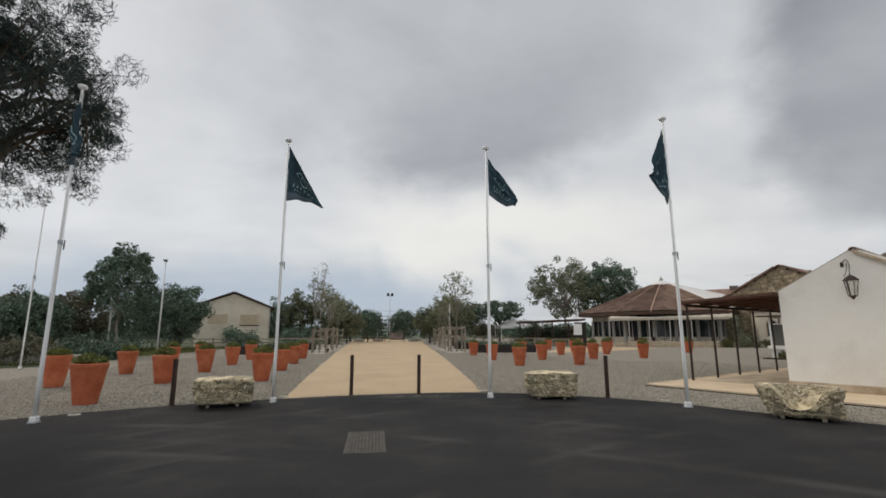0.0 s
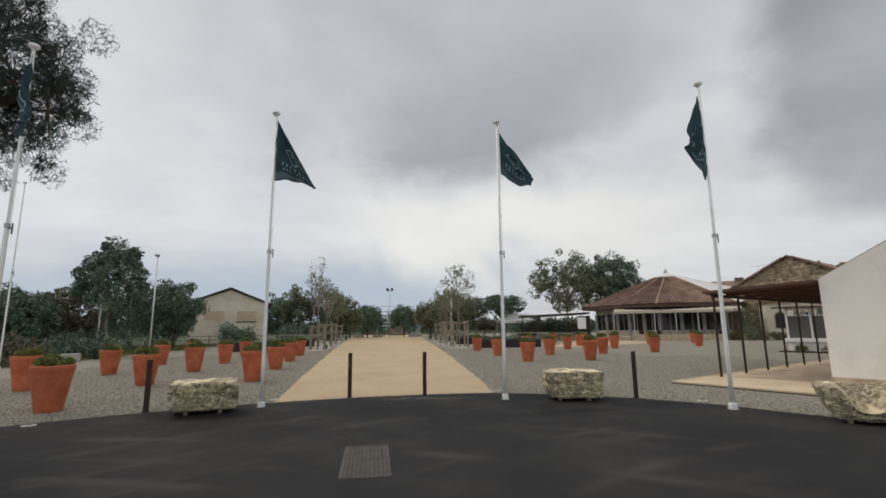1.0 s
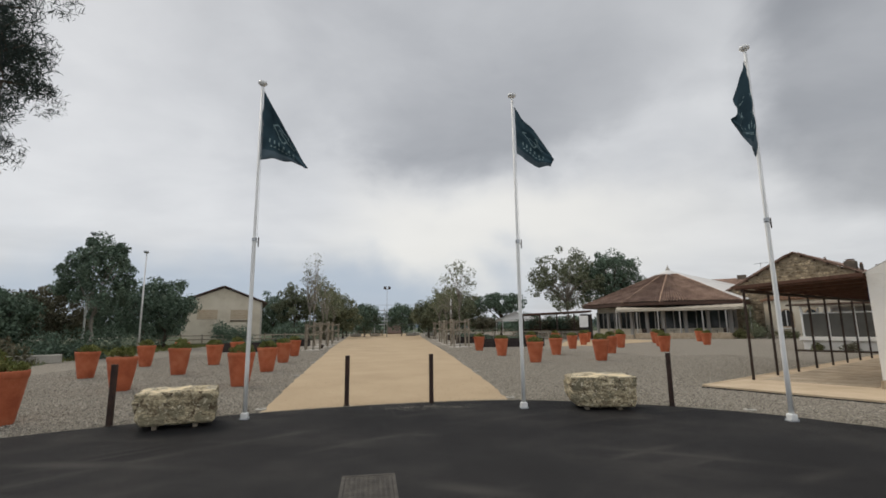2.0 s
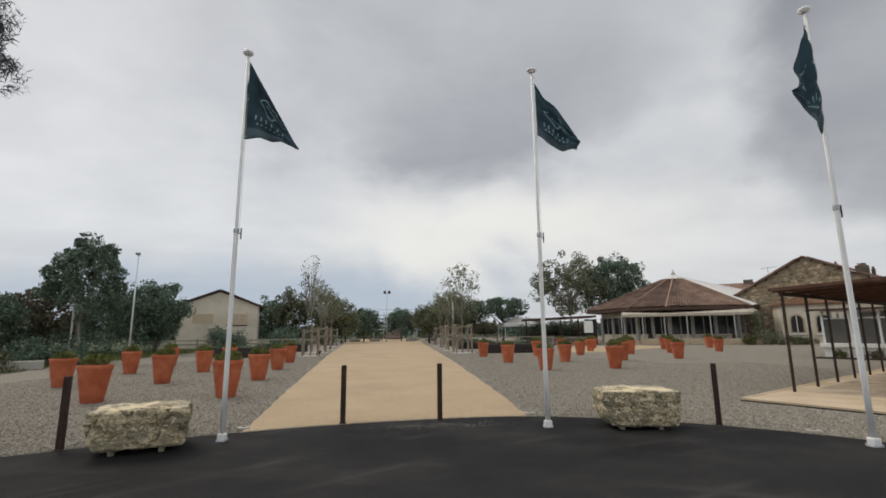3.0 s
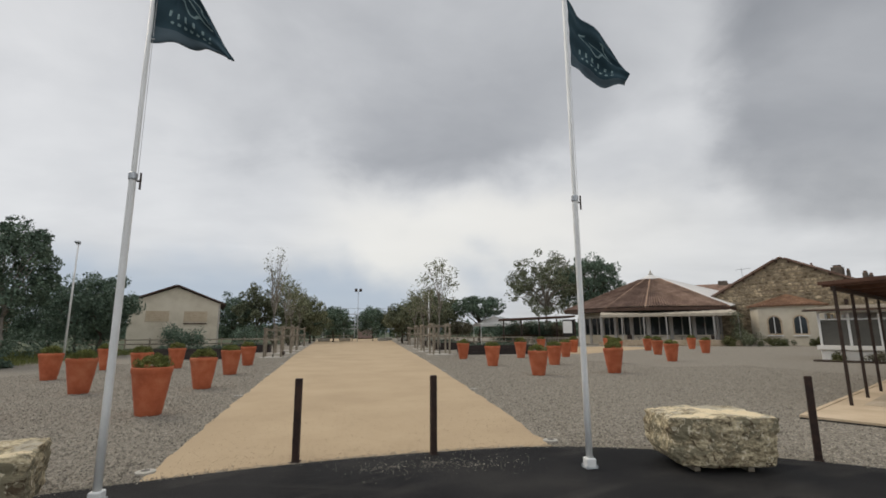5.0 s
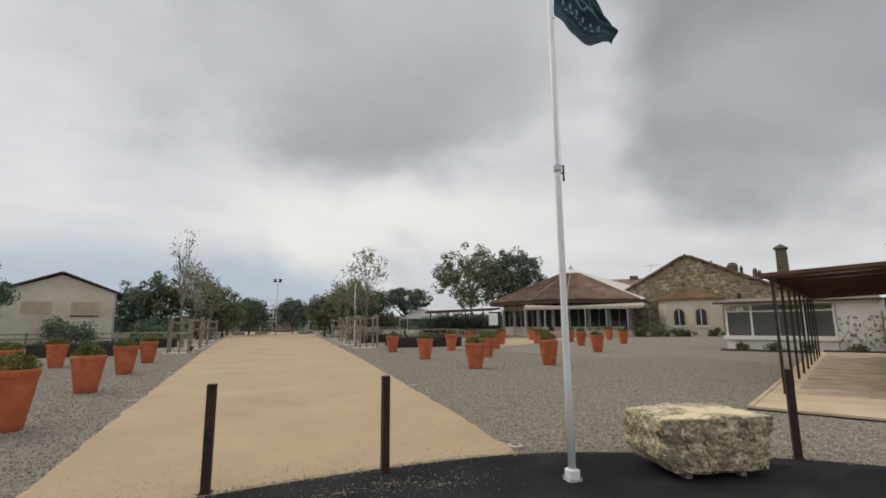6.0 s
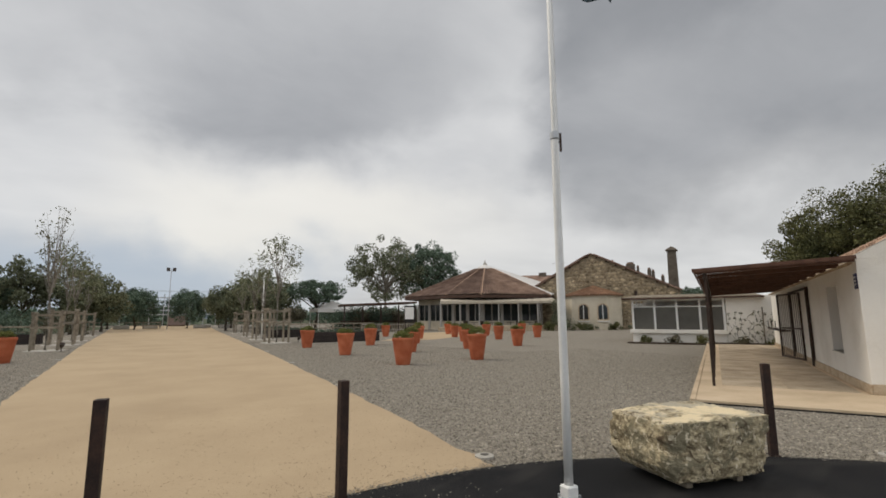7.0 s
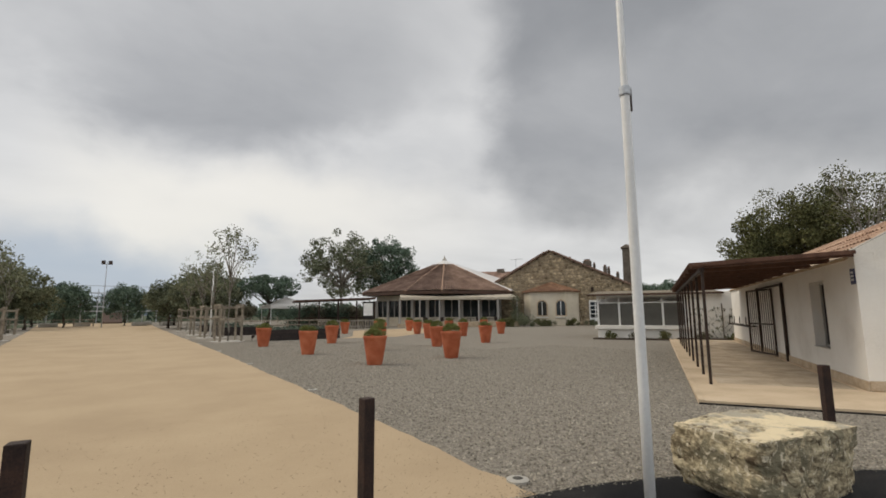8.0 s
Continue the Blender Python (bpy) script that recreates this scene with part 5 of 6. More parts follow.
for r0, r1 in zip(rows, rows[1:]):
    for j in range(6):
        bm.faces.new((r0[j], r1[j], r1[(j + 1) % 6], r0[(j + 1) % 6]))
part("awning", bm, "awning", rest, "cream cloth awning", at=ma)
for i in range(7):
    part("awning_post", box(AL * i / 6 - 0.05, AL * i / 6 + 0.05, 0.06, 0.16, 0, 2.58), "curtain", rest, at=ma)
solid("terrace_wall", box(1.6, AL, -0.55, -0.25, 0, 0.48, 0.02), "plinth", "low reddish terrace wall before the restaurant", "wall", RN @ ma, kind="structure")
solid("terrace_step", box(-0.2, 1.5, -0.9, 0.2, 0, 0.32, 0.02), "plinth", "broad stone step up to the restaurant door", "step", RN @ ma, kind="structure")
for k in range(5):
    t = thing("terrace_chair", RN @ ma @ pose(2.4 + k * 1.7, 0.6, 0.0, 0, 0, 40 * k), "dark metal terrace chair before the restaurant windows", "chair", "terrace chairs")
    part("seat", box(-0.22, 0.22, -0.22, 0.22, 0.43, 0.46, 0.01), "dark_steel", t)
    part("backrest", box(-0.22, 0.22, 0.20, 0.23, 0.50, 0.86, 0.01), "dark_steel", t)
    for sx in (-0.19, 0.19):
        for sy in (-0.19, 0.19):
            part("leg", box(sx - 0.015, sx + 0.015, sy - 0.015, sy + 0.015, 0, 0.43), "dark_steel", t)
for k in range(4):
    t = thing("terrace_table", RN @ ma @ pose(3.2 + k * 1.75, 0.75, 0.0), "round dark metal terrace table under the awning", "table", "terrace tables")
    part("tabletop", lathe([(0.02, 0.70), (0.36, 0.70), (0.37, 0.715), (0.36, 0.73), (0.02, 0.73)], 16), "dark_steel", t)
    part("stem", lathe([(0.03, 0.02), (0.025, 0.70)], 8), "dark_steel", t)
    part("foot", lathe([(0.22, 0.0), (0.22, 0.015), (0.04, 0.03)], 14), "dark_steel", t)
vine = thing("vine", RN @ ma @ pose(AL - 0.1, 0.0, 0.0), "green vine climbing the last awning post", "climber")
rgv = np.random.default_rng(31)
bm = bmesh.new()
vc = []
for i in range(5):
    pts = [Vector((0.25 * math.sin(2.1 * i + 0.9 * k), 0.12 * math.cos(1.7 * i + k), 0.42 * k)) for k in range(7)]
    tube(bm, pts, [0.02 - 0.002 * k for k in range(7)], 5)
    vc += [np.array(q) + rgv.normal(size=3) * 0.14 for q in pts]
part("stems", bm, "bark", vine)
part("leaves", leaf_cloud(rgv, vc, [0.26 * rgv.uniform(0.7, 1.2) for _ in vc], 40, 0.06), "leaf_olive", vine)
# dark porch at its side
porch = thing("porch", pose(21.0, 56.6, 0, 0, 0, -14) @ Matrix.Diagonal((1.0, 1.0, 1.12, 1)), "dark flat-roofed timber porch beside the restaurant", "porch")
part("roof", box(-5.2, 3.0, -2.2, 2.8, 2.62, 2.80, 0.02, m=pose(0, 0, 0, 0, -2.0)), "fascia", porch)
part("back_rail", box(-5.0, 2.9, 2.4, 2.5, 0.9, 1.0), "fascia", porch)
for i in range(5):
    part("post", box(-5.0 + i * 1.95, -4.86 + i * 1.95, -2.0, -1.86, 0, 2.55), "dark_steel", porch)
part("side_screen", box(1.6, 2.9, -1.9, -1.8, 0, 2.5), "interior", porch)
for k in range(4):
    bush("porch_shrub", tuple((porch.matrix_basis @ Vector((-4.2 + 2.1 * k, 3.9 + 0.4 * (k % 2), 0)))), "dark shrub growing behind the porch", 520 + k, (1.4, 0.9, 2.9), "leaf_brown" if k % 2 else "leaf_dark", 40, 90, 0.11, "shrubs behind the porch")
bd = thing("menu_board", pose(21.6, 52.2, 0, 0, 0, -30) @ Matrix.Diagonal((0.85, 1, 1.15, 1)), "white notice board on a dark stand by the restaurant door", "board")
part("panel", box(-0.55, 0.55, -0.03, 0.03, 1.15, 2.25, 0.01), "white_paint", bd)
for x in (-0.5, 0.5):
    part("leg", box(x - 0.03, x + 0.03, 0.032, 0.08, 0, 2.3), "dark_steel", bd)
pf = thing("picket_fence", pose(16.4, 52.5, 0, 0, 0, -10), "pale grey picket screen along the porch", "fence")
for i in range(22):
    part("picket", box(i * 0.26, i * 0.26 + 0.12, 0, 0.03, 0.05, 0.95, 0.01), "wood", pf)
for z in (0.25, 0.8):
    part("rail", box(0, 5.6, 0.032, 0.07, z, z + 0.06), "curtain", pf)
gz = thing("canvas_gazebo", pose(17.6, 66.0, 0), "pale canvas gazebo on slim white posts", "gazebo")
bm = bmesh.new()
c4 = [bm.verts.new((x, y, 2.55)) for x, y in ((-2.4, -2), (2.4, -2), (2.4, 2), (-2.4, 2))]
c5 = [bm.verts.new((x, y, 2.2)) for x, y in ((-2.4, -2), (2.4, -2), (2.4, 2), (-2.4, 2))]
tp = bm.verts.new((0, 0, 3.6))
for i in range(4):
    bm.faces.new((c4[i], c4[(i + 1) % 4], tp))
    bm.faces.new((c5[i], c5[(i + 1) % 4], c4[(i + 1) % 4], c4[i]))
part("canvas", bm, "roof_white", gz)
for x in (-2.3, 2.3):
    for y in (-1.9, 1.9):
        part("pole", bar((x, y, 0), (x, y, 2.5), 0.04), "white_paint", gz)

# ---------- cream shed ----------
shed = thing("shed", pose(-19.55, 60.0, 0, 0, 0, 16) @ Matrix.Diagonal((0.985, 1, 1.0, 1)), "cream rendered shed with a shallow brown gable roof", "shed")
bm = bmesh.new()
prof = [(-4.3, 0), (4.4, 0), (4.4, 4.75), (0, 6.45), (-4.3, 4.8)]
f0, f1 = [bm.verts.new((x, 0, z)) for x, z in prof], [bm.verts.new((x, 12, z)) for x, z in prof]
for i in range(5):
    bm.faces.new((f0[i], f0[(i + 1) % 5], f1[(i + 1) % 5], f1[i]))
bm.faces.new(f0[::-1])
bm.faces.new(f1)
part("wall", bm, "render_cream", shed)
for x0, z0, s in ((-4.95, 4.62, 1), (4.95, 4.60, -1)):
    an = math.degrees(math.atan2(6.60 - z0, -x0))
    ln = math.hypot(x0, 6.60 - z0)
    part("roof_slope", box(0, ln, -0.4, 12.4, 0.0, 0.14) if s > 0 else box(0, ln, -0.4, 12.4, -0.14, 0.0), "fascia", shed, at=pose(x0, 0, z0, 0, -an, 0))
for x0, x1 in ((-2.75, -0.55), (0.85, 3.15)):
    s = part("wall_panel", box(x0, x1, -0.05, -0.003, 2.75, 3.9, 0.01), "sign_yellow", shed, "faded pinkish wall panel")
    for i in range(4):
        part("lettering_bar", box(x0 + 0.25, x1 - 0.25 - 0.2 * (i % 2), -0.056, -0.052, 3.62 - i * 0.23, 3.70 - i * 0.23), "plinth", s)
part("sill_board", box(0.85, 3.15, -0.08, -0.003, 2.5, 2.62), "fascia", shed)
part("down_pipe", bar((4.3, -0.06, 0), (4.3, -0.06, 4.7), 0.05), "curtain", shed)

# ---------- fences ----------
def rail_fence(at, turn, length, label, h=1.05, step=2.2):
    f = thing("rail_fence", pose(*at, 0, 0, turn), label, "fence")
    n = int(length / step)
    for i in range(n + 1):
        part("post", lathe([(0.075, 0), (0.075, h), (0.05, h + 0.04)], 8), "wood", f, at=pose(i * step, 0, 0))
    for z in (0.5, 0.92):
        part("rail", bar((0, 0.09, z), (n * step, 0.09, z), 0.055, 7), "wood", f)
    return f


rail_fence((-27, 56.5, 0), 0.5, 17.6, "grey timber post and rail fence before the shed")
rail_fence((-10, 92, 0), 2, 8.8, "grey timber rail fence far down the path")
rail_fence((7, 93, 0), -3, 17.6, "grey timber rail fence far down the path")
rail_fence((7.5, 54, 0), 3, 13, "low timber fence before the gazebo", 0.9)
solid("low_wall", box(-4.2, 0, -0.2, 0.2, 0, 0.42, 0.03), "concrete", "low pale concrete wall at the grass verge", "wall", pose(-16.5, 27.9, 0, 0, 0, 30), kind="structure")
for i, (x, y) in enumerate(((-2.5, 93), (-6.0, 90), (4.2, 90.5), (7.4, 88), (10.2, 80), (5.6, 96))):
    solid("boundary_stone", box(-1.0, 1.0, -0.3, 0.3, 0, 0.55, 0.10), "concrete", "pale squared boundary stone beside the path", "stone", pose(x, y, 0, 0, 0, 13 * i), group="boundary stones")


# ---------- young trees in timber guards ----------
def tree_guard(m):
    gd = thing("tree_guard", m, "square timber tree guard of grey posts and rails", "tree guard", "tree guards beside the path")
    for x in (-0.45, 0.45):
        for y in (-0.45, 0.45):
            part("post", lathe([(0.055, 0), (0.055, 1.62), (0.035, 1.66)], 8), "wood", gd, at=pose(x, y, 0))
    for z in (0.95, 1.48):
        for y in (-0.52, 0.52):
            part("rail", box(-0.52, 0.52, y - 0.022, y + 0.022, z, z + 0.09, 0.006), "wood", gd)
        for x in (-0.52, 0.52):
            part("rail", box(x - 0.022, x + 0.022, -0.49, 0.49, z + 0.1, z + 0.19, 0.006), "wood", gd)
    part("gravel_bed", lathe([(0.75, 0.0), (0.72, 0.025)], 14), "concrete", gd)
    return gd


GUARDS = [(-5.55, 37.4), (-6.1, 49.0), (-6.7, 60.5), (5.45, 38.2), (5.7, 49.0), (6.2, 60.0), (5.55, 43.6), (-5.8, 43.2)]
GS = Matrix.Diagonal((1.13, 1.13, 1.13, 1))
gd0 = tree_guard(pose(*GUARDS[0], 0, 0, 0, 4) @ GS)
for x, y in GUARDS[1:]:
    copy_thing(gd0, pose(x, y, 0, 0, 0, 4) @ GS)
LBL = "slender young tree with sparse pale leaves in a guard"
tree("young_tree", (*GUARDS[0], 0), "slender bare young tree standing in a guard", 71, 8.3, 3.0, 0.85, "leaf_pale", "bark_pale", 40, 4, 0.07, 0.22, 0.05, limbs=12, twigs=3, group="young trees")
tree("young_tree", (*GUARDS[1], 0), LBL, 72, 7.0, 2.3, 1.25, "leaf_pale", "bark_pale", 60, 16, 0.08, 0.26, 0.05, limbs=11, twigs=3, group="young trees")
tree("young_tree", (*GUARDS[2], 0), LBL, 73, 6.8, 2.2, 1.3, "leaf_pale", "bark_pale", 60, 18, 0.09, 0.28, 0.05, limbs=10, twigs=3, group="young trees")
tree("young_tree", (*GUARDS[3], 0), LBL, 74, 7.6, 2.6, 1.35, "leaf_pale", "bark_pale", 70, 13, 0.075, 0.24, 0.055, limbs=13, twigs=4, group="young trees")
tree("young_tree", (*GUARDS[4], 0), LBL, 75, 6.6, 2.4, 1.1, "leaf_pale", "bark_pale", 60, 14, 0.08, 0.25, 0.05, limbs=11, twigs=3, group="young trees")
tree("young_tree", (*GUARDS[5], 0), LBL, 76, 7.0, 2.4, 1.4, "leaf_pale", "bark_pale", 60, 14, 0.09, 0.28, 0.05, limbs=11, twigs=3, group="young trees")
tree("young_tree", (*GUARDS[6], 0), LBL, 77, 5.6, 2.3, 0.9, "leaf_pale", "bark_pale", 50, 10, 0.075, 0.24, 0.045, limbs=10, twigs=3, group="young trees")
tree("young_tree", (*GUARDS[7], 0), LBL, 78, 6.6, 2.4, 1.0, "leaf_pale", "bark_pale", 50, 9, 0.075, 0.24, 0.045, limbs=11, twigs=3, group="young trees")


def planter(x0, x1, y, h, seed):
    t = thing("planter_box", pose((x0 + x1) / 2, y, 0), "long low dark timber planter with trimmed shrubs", "planter", "dark planters")
    L_ = (x1 - x0) / 2
    for k in range(3):
        z0, z1 = 0.02 + k * h / 3, 0.02 + (k + 1) * h / 3 - 0.012
        for y0 in (-0.5, 0.46):
            part("board", box(-L_, L_, y0, y0 + 0.04, z0, z1, 0.006), "planter", t)
        for xx in (-L_, L_ - 0.04):
            part("board", box(xx, xx + 0.04, -0.458, 0.458, z0, z1, 0.006), "planter", t)
    part("soil", box(-L_ + 0.05, L_ - 0.05, -0.45, 0.45, 0.0, h - 0.06), "soil", t)
    rg = np.random.default_rng(seed)
    cs = [np.array([rg.uniform(-L_ + 0.2, L_ - 0.2), rg.uniform(-0.3, 0.3), h + rg.uniform(-0.02, 0.10)]) for _ in range(int(22 * L_))]
    part("plants", leaf_cloud(rg, cs, [0.14 * rg.uniform(0.6, 1.3) for _ in cs], 40, 0.04), "leaf_dark", t)


planter(-12.2, -7.9, 36.6, 0.62, 1)
planter(7.0, 11.8, 37.4, 0.62, 2)
planter(6.4, 9.8, 46.5, 0.6, 3)
planter(-10.5, -7.2, 46.0, 0.6, 4)
planter(6.9, 10.4, 57.0, 0.6, 6)

for x, y in ((-4.75, 36.2), (6.5, 37.0)):
    sp = thing("spotlight", pose(x, y, 0, 0, 0, 20), "small black garden spotlight on a spike", "spotlight", "garden spotlights")
    part("head", lathe([(0.06, 0.0), (0.10, 0.16), (0.10, 0.20)], 12), "dark_steel", sp, at=pose(0, 0, 0.22, 40))
    part("spike", bar((0, 0, 0), (0, 0, 0.26), 0.018), "dark_steel", sp)

# ---------- masts ----------
def mast(name, at, h, heads, label):
    t = thing(name, pose(*at), label, "light mast")
    part("pole", lathe([(0.065, 0), (0.06, h * 0.5), (0.04, h)], 10), "white_paint" if heads == 1 else "steel", t, smooth=True)
    for k in range(heads):
        x = (k - (heads - 1) / 2) * 0.75
        part("lamp_head", box(-0.22, 0.22, -0.10, 0.10, -0.26, 0.26, 0.03) if heads > 1 else box(-0.16, 0.16, -0.10, 0.10, -0.06, 0.06, 0.02), "steel" if heads == 1 else "dark_steel", t, at=pose(x, -0.1, h - 0.1, -25))
    part("crossbar", box(-0.5, 0.5, -0.03, 0.03, h - 0.35, h - 0.28) if heads > 1 else box(-0.12, 0.12, -0.03, 0.03, h - 0.22, h - 0.18), "steel", t)
    return t


mast("light_mast", (-0.3, 84, 0), 8.5, 2, "tall floodlight mast with two lamp heads")
mast("light_pole", (-19.95, 35.2, 0), 8.2, 1, "slim white light pole in the trees")
mast("light_pole", (-18.2, 38.7, 0), 7.5, 1, "slim white light pole before dark trees")
mast("light_pole", (5.7, 45, 0), 5.2, 1, "slim white light pole beside the path")

# ---------- far stand ----------
st = thing("grandstand", pose(0.8, 118, 0), "distant open grandstand of pale steel frames", "grandstand")
for i in range(9):
    x = -9 + i * 2.4
    part("frame_post", box(x - 0.08, x + 0.08, -0.08, 0.08, 0, 6.4), "steel", st)
for k in range(5):
    part("seat_row", box(-9, 10.2, -2.4 + k * 0.6, -1.9 + k * 0.6, 2.2 + k * 0.85, 2.4 + k * 0.85), "steel", st)
part("rail", box(-9, 10.2, 0.6, 0.7, 7.0, 7.1), "steel", st)
part("stair", box(-1, 2, -8, -2.4, 2.3, 2.5, m=pose(0, 0, 0.4, 18)), "fascia", st, "reddish access ramp")

# ---------- trees ----------
tree("pine_tree", (-10.3, 9.5, 0), "large dark pine with a spreading crown", 1, 11.0, 4.2, 2.75, "leaf_pine", "bark", 330, 250, 0.085, 0.36, 0.24, lean=(1.0, 0.35), crown_h=7.5, limbs=26, twigs=6, hollow=0.4, slim=0.10)
tree("broadleaf_tree", (-18.85, 34.0, 0), "rounded broadleaf tree with fresh green leaves", 2, 7.6, 2.4, 2.25, "leaf_dark", "bark_pale", 62, 230, 0.095, 0.58, 0.14, limbs=10, hollow=0.4)
LT = "dense dark evergreen tree behind the verge"
for k, (x, y, h, r, lf) in enumerate(((-21.5, 46, 6.0, 2.9, "leaf_dark"), (-18.4, 43, 5.6, 2.2, "leaf_dark"), (-25.5, 50, 5.6, 3.0, "leaf_dark"), (-24, 38, 4.8, 2.6, "leaf_brown"), (-29, 40, 4.9, 2.8, "leaf_brown"), (-33, 38, 5.0, 3.0, "leaf_olive"), (-30, 31, 4.6, 2.4, "leaf_brown"), (-38, 36, 5.0, 3.0, "leaf_olive"), (-23, 32, 3.9, 2.0, "leaf_dark"), (-44, 40, 6.0, 3.5, "leaf_dark"), (-28, 27, 3.6, 2.0, "leaf_dark"))):
    tree("verge_tree", (x, y, 0), LT, 100 + k, h, 0.9, r, lf, "bark", 80, 150, 0.10, 0.60, 0.13, limbs=7, hollow=0.2, group="trees at the verge")
OLT = "olive-green tree in the row beyond the path"
for k, (x, y, h, r, lf) in enumerate(((-17.5, 78, 7.0, 3.4, "leaf_dark"), (-13.8, 76, 8.4, 3.3, "leaf_olive"), (-9.5, 77, 7.6, 3.0, "leaf_olive"), (-6.3, 78, 6.4, 2.6, "leaf_pale"), (-3.2, 86, 5.6, 3.0, "leaf_dark"), (-7, 92, 5.2, 3.2, "leaf_dark"), (3.8, 92, 6.0, 3.0, "leaf_dark"), (10.2, 64, 6.2, 3.3, "leaf_olive"), (7.5, 72, 5.4, 2.8, "leaf_olive"), (12.5, 70, 6.4, 3.0, "leaf_olive"), (10, 88, 5.0, 3.0, "leaf_brown"), (14, 96, 3.6, 3.0, "leaf_dark"), (22, 100, 3.2, 3.0, "leaf_brown"), (29, 92, 3.6, 3.0, "leaf_dark"))):
    tree("row_tree", (x - 1.2 - 0.045 * x, y, 0), OLT, 200 + k, h, 1.2, r, lf, "bark", 75, 120, 0.14, 0.72, 0.16, limbs=8, hollow=0.2, group="trees beyond the path")
tree("poplar_tree", (-11.4, 72, 0), "tall bare-branched tree above the row", 301, 11.4, 4.0, 1.7, "leaf_pale", "bark_pale", 40, 8, 0.14, 0.4, 0.13, limbs=16, twigs=4)
tree("umbrella_pine", (15.6, 66, 0), "small umbrella-shaped pine with a flat dark crown", 302, 6.1, 2.7, 3.6, "leaf_dark", "bark", 110, 80, 0.13, 0.55, 0.2, crown_h=2.7, limbs=12, flat=0.7, hollow=0.1)
tree("plane_tree", (29.3, 76, 0), "broad plane tree with open leafy crown", 303, 14.0, 3.5, 6.0, "leaf_olive", "bark_pale", 140, 75, 0.18, 0.95, 0.35, crown_h=10.5, limbs=16, twigs=3, hollow=0.3)
tree("plane_tree", (37.6, 77, 0), "broad dark green plane tree behind the restaurant", 304, 13.8, 3.5, 5.6, "leaf_dark", "bark", 150, 120, 0.18, 1.0, 0.35, crown_h=9.5, limbs=14, twigs=3, hollow=0.2)
HT = "tall dark holm oak behind the white building"
for k, (x, y, h, r) in enumerate(((36.3, 21.4, 8.5, 2.4), (36.8, 19.4, 10.3, 2.9), (37.4, 16.6, 10.9, 3.2), (27.5, 9.4, 8.4, 2.9), (25.0, 5.0, 8.6, 3.2))):
    tree("holm_oak", (x, y, 0), HT, 400 + k, h, 2.0, r, "leaf_oak", "bark", 70, 330, 0.085, 0.88, 0.2, limbs=10, hollow=0.35, group="trees behind the white building")
tree("bare_tree", (34.6, 15.6, 0), "thin bare-branched tree above the evergreens", 450, 11.6, 4.0, 2.2, "leaf_pale", "bark_pale", 60, 6, 0.07, 0.3, 0.10, limbs=16, twigs=4)
for k, (x, y, h, r) in enumerate(((38.5, 30.6, 3.7, 1.8), (42.0, 31.0, 4.0, 2.0), (36.5, 27.5, 3.9, 1.6))):
    tree("garden_tree", (x, y, 0), "dark green tree behind the veranda roof", 460 + k, h, 1.6, r, "leaf_dark", "bark", 60, 130, 0.10, 0.55, 0.13, limbs=8, hollow=0.2, group="trees behind the veranda")
# house behind, between restaurant and stone gable
rear = thing("rear_house", pose(50.0, 62.0, 0, 0, 0, -38) @ Matrix.Diagonal((0.8, 0.8, 0.90, 1)), "brown tiled roof of a house behind the stone gable", "house")
bm = bmesh.new()
prof = [(-5, 0), (5, 0), (5, 6.0), (0, 8.6), (-5, 6.0)]
f0, f1 = [bm.verts.new((-9, x, z)) for x, z in prof], [bm.verts.new((9, x, z)) for x, z in prof]
for i in range(5):
    bm.faces.new((f0[i], f0[(i + 1) % 5], f1[(i + 1) % 5], f1[i]))
bm.faces.new(f0[::-1])
bm.faces.new(f1)
part("wall", bm, "render_cream", rear)
for sg in (1, -1):
    an = math.degrees(math.atan2(2.6, 5.0))
    part("roof_slope", box(-9.4, 9.4, 0, 6.1, 0.02, 0.16), "tile", rear, at=pose(0, 0, 8.62, 0, 0, 0 if sg > 0 else 180) @ pose(0, 0, 0, -an))
part("chimney", box(-1.2, 0.2, -0.6, 0.6, 8.2, 9.2, 0.04), "chimney", rear)
ant = part("aerial", bar((2.5, 0, 8.5), (2.5, 0, 11.0), 0.04), "steel", rear, "thin television aerial")
part("aerial_boom", bar((1.5, 0, 10.8), (3.9, 0, 10.95), 0.03), "steel", ant)
for i in range(6):
    part("aerial_rod", bar((1.7 + i * 0.4, -0.4, 10.82 + i * 0.025), (1.7 + i * 0.4, 0.4, 10.82 + i * 0.025), 0.02, 5), "steel", ant)
BL = "leafy shrub at the foot of the restaurant and house"
for k, (x, y, s, h) in enumerate(((31.8, 37.0, 0.9, 1.5), (33.6, 36.6, 0.9, 0.8), (35.2, 37.4, 1.0, 0.7), (36.6, 35.6, 0.6, 0.9), (34.0, 40.3, 0.7, 1.9), (30.4, 37.6, 0.5, 1.0), (38.2, 34.3, 0.7, 0.7))):
    bush("garden_shrub", (x * 1.18 - 0.6, y * 1.225 - 0.3, 0), BL, 500 + k, (s, s, h), "leaf_oak" if k % 2 else "leaf_olive", 16, 70, 0.08, "garden shrubs")
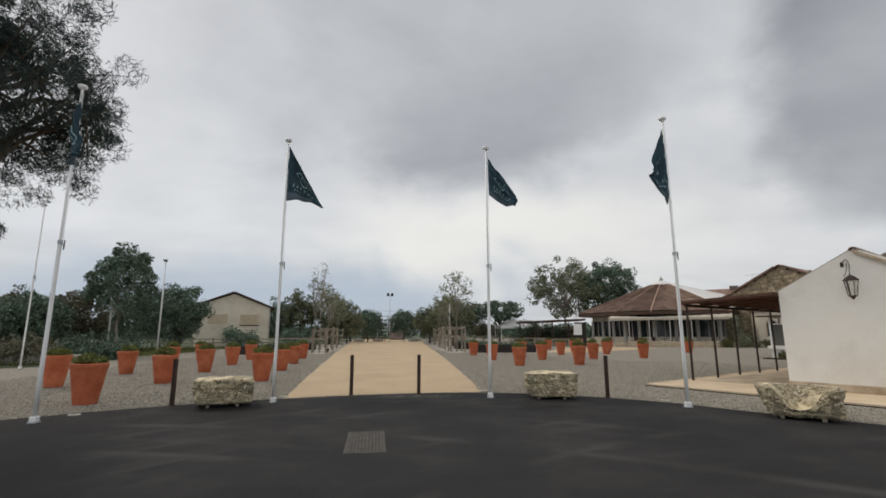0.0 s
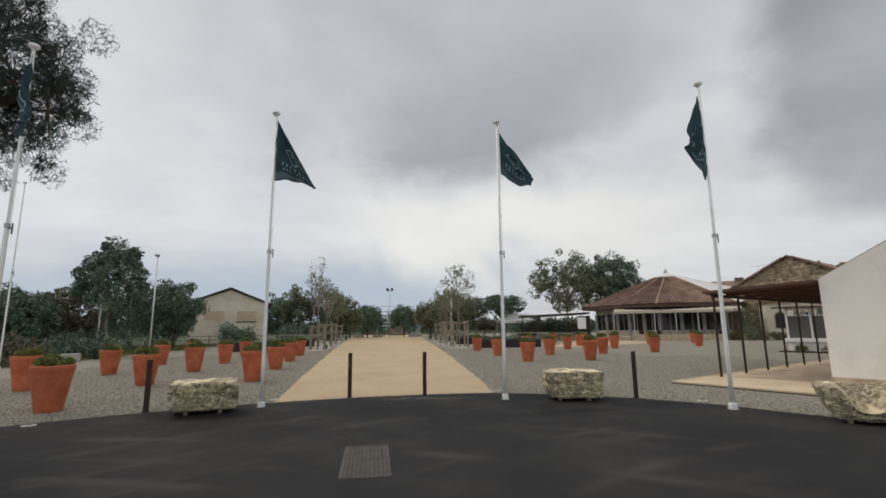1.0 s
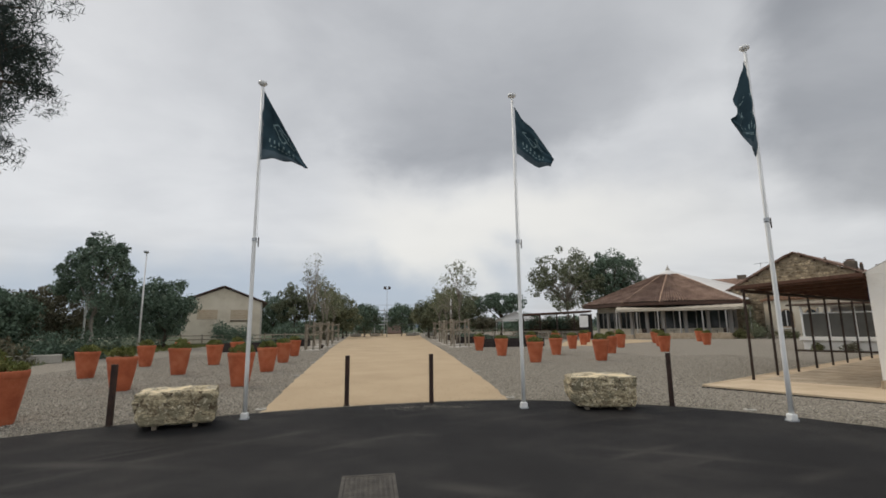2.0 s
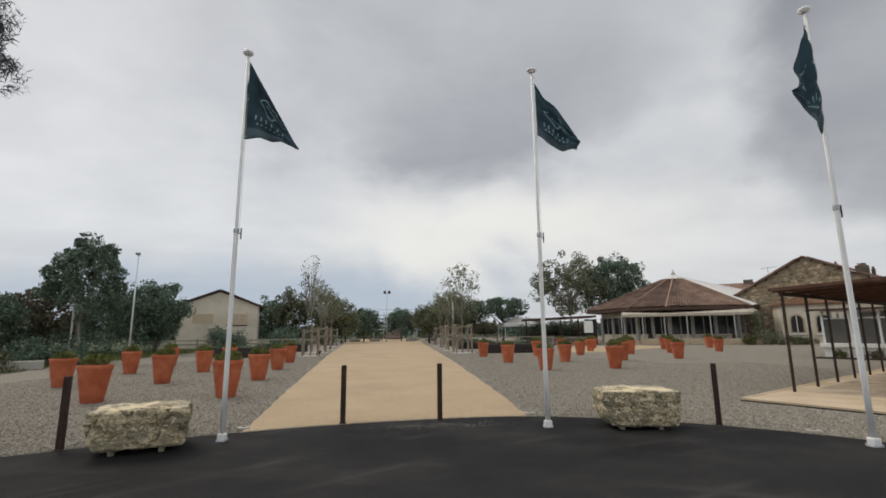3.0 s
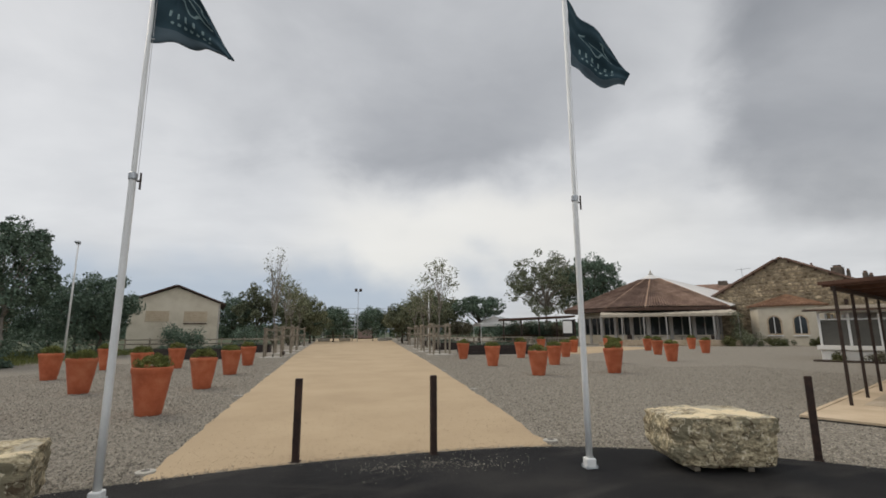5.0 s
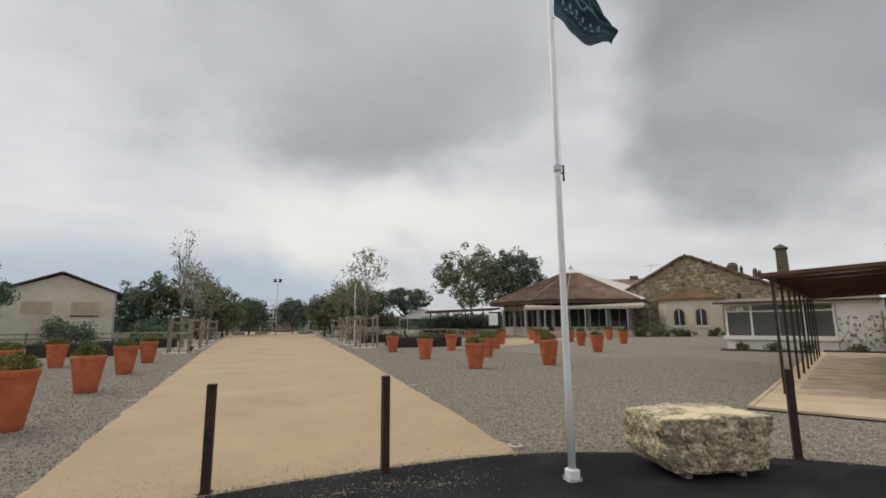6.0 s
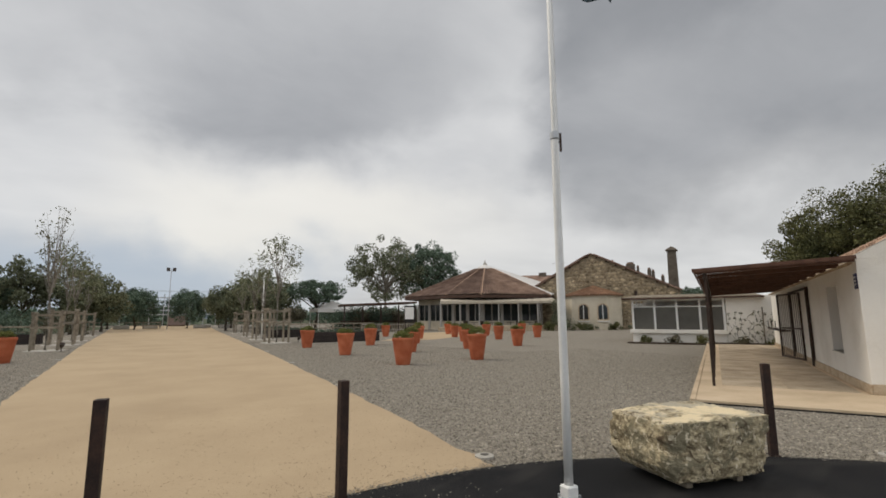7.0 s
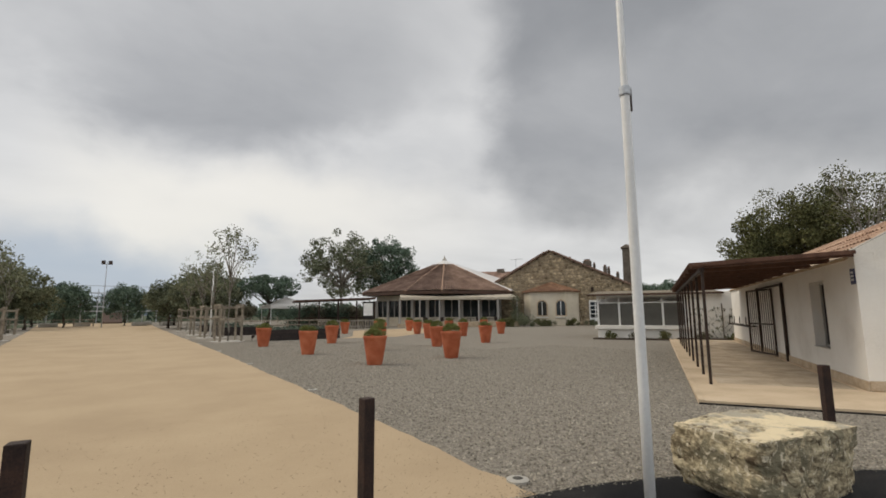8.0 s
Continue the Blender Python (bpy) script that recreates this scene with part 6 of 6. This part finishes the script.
for k, (x, y, s, h) in enumerate(((-18.5, 25.2, 1.6, 1.5), (-21.0, 26.0, 1.5, 1.3), (-17.2, 30.0, 1.0, 1.0), (-23.5, 28.5, 1.8, 1.6), (-15.5, 52.0, 1.2, 2.2), (-12.0, 60.0, 1.2, 2.4), (-9.0, 66.0, 1.4, 2.2), (-18.5, 57.5, 0.8, 2.6))):
    bush("verge_shrub", (x, y, 0), "dark shrub growing in the rough grass verge", 540 + k, (s, s, h), "leaf_dark" if k % 3 else "leaf_brown", 22, 80, 0.10, "verge shrubs")

# far woods and grass blades
rgw = np.random.default_rng(77)
cs, rs = [], []
for i in range(620):
    x = rgw.uniform(-150, 170)
    y = rgw.uniform(122, 150)
    h = 3.2 + 1.8 * noise.noise(Vector((x * 0.06, 0, 3))) + rgw.uniform(-1.0, 0.6)
    for q in range(2):
        cs.append(np.array([x, y, h * rgw.uniform(0.2, 1.0)]))
        rs.append(rgw.uniform(0.9, 1.8))
solid("far_woods", leaf_cloud(rgw, cs, rs, 34, 0.50), "leaf_dark", "distant line of dark woods on the horizon", "woods", kind="stuff")
V, F = [], []
for i in range(16000):
    x, y = rgw.uniform(-34, -16.6), rgw.uniform(24.5, 52)
    if y < 24 - 0.3 * (x + 17):
        continue
    h, a = rgw.uniform(0.12, 0.34), rgw.uniform(0, 6.28)
    b = len(V)
    dx, dy = math.cos(a) * 0.02, math.sin(a) * 0.02
    V += [(x - dx, y - dy, 0.0), (x + dx, y + dy, 0.0), (x + rgw.normal() * 0.06, y + rgw.normal() * 0.06, h)]
    F.append((b, b + 1, b + 2))
solid("grass_blades", (V, [], F), "shrub", "rough uncut grass on the verge", "grass", kind="stuff")
cs, rs = [], []
for i in range(230):
    x = rgw.uniform(-48, -17.5)
    y = 30 + (x + 17.5) * -0.15 + rgw.uniform(0, 5.0) + (9 if rgw.uniform() < 0.45 else 0)
    cs.append(np.array([x, y, rgw.uniform(0.3, 1.35)]))
    rs.append(rgw.uniform(0.45, 0.8))
solid("hedge", leaf_cloud(rgw, cs, rs, 110, 0.085), "leaf_dark", "loose dark hedge of undergrowth below the verge trees", "hedge", kind="stuff")
# blue hills at the edge of sight
bm = bmesh.new()
prev = None
for i in range(61):
    x = -1500 + i * 50
    z = 10 + 16 * (0.5 + noise.noise(Vector((x * 0.0018, 2.0, 0)))) + 4 * noise.noise(Vector((x * 0.009, 5, 0)))
    cur = [bm.verts.new((x, 1300, -2)), bm.verts.new((x, 1310, z)), bm.verts.new((x, 1390, -2))]
    if prev:
        for j in range(2):
            bm.faces.new((prev[j], cur[j], cur[j + 1], prev[j + 1]))
    prev = cur
solid("backdrop", bm, "blue_haze", "low blue hills on the far horizon", "hills", kind="structure")
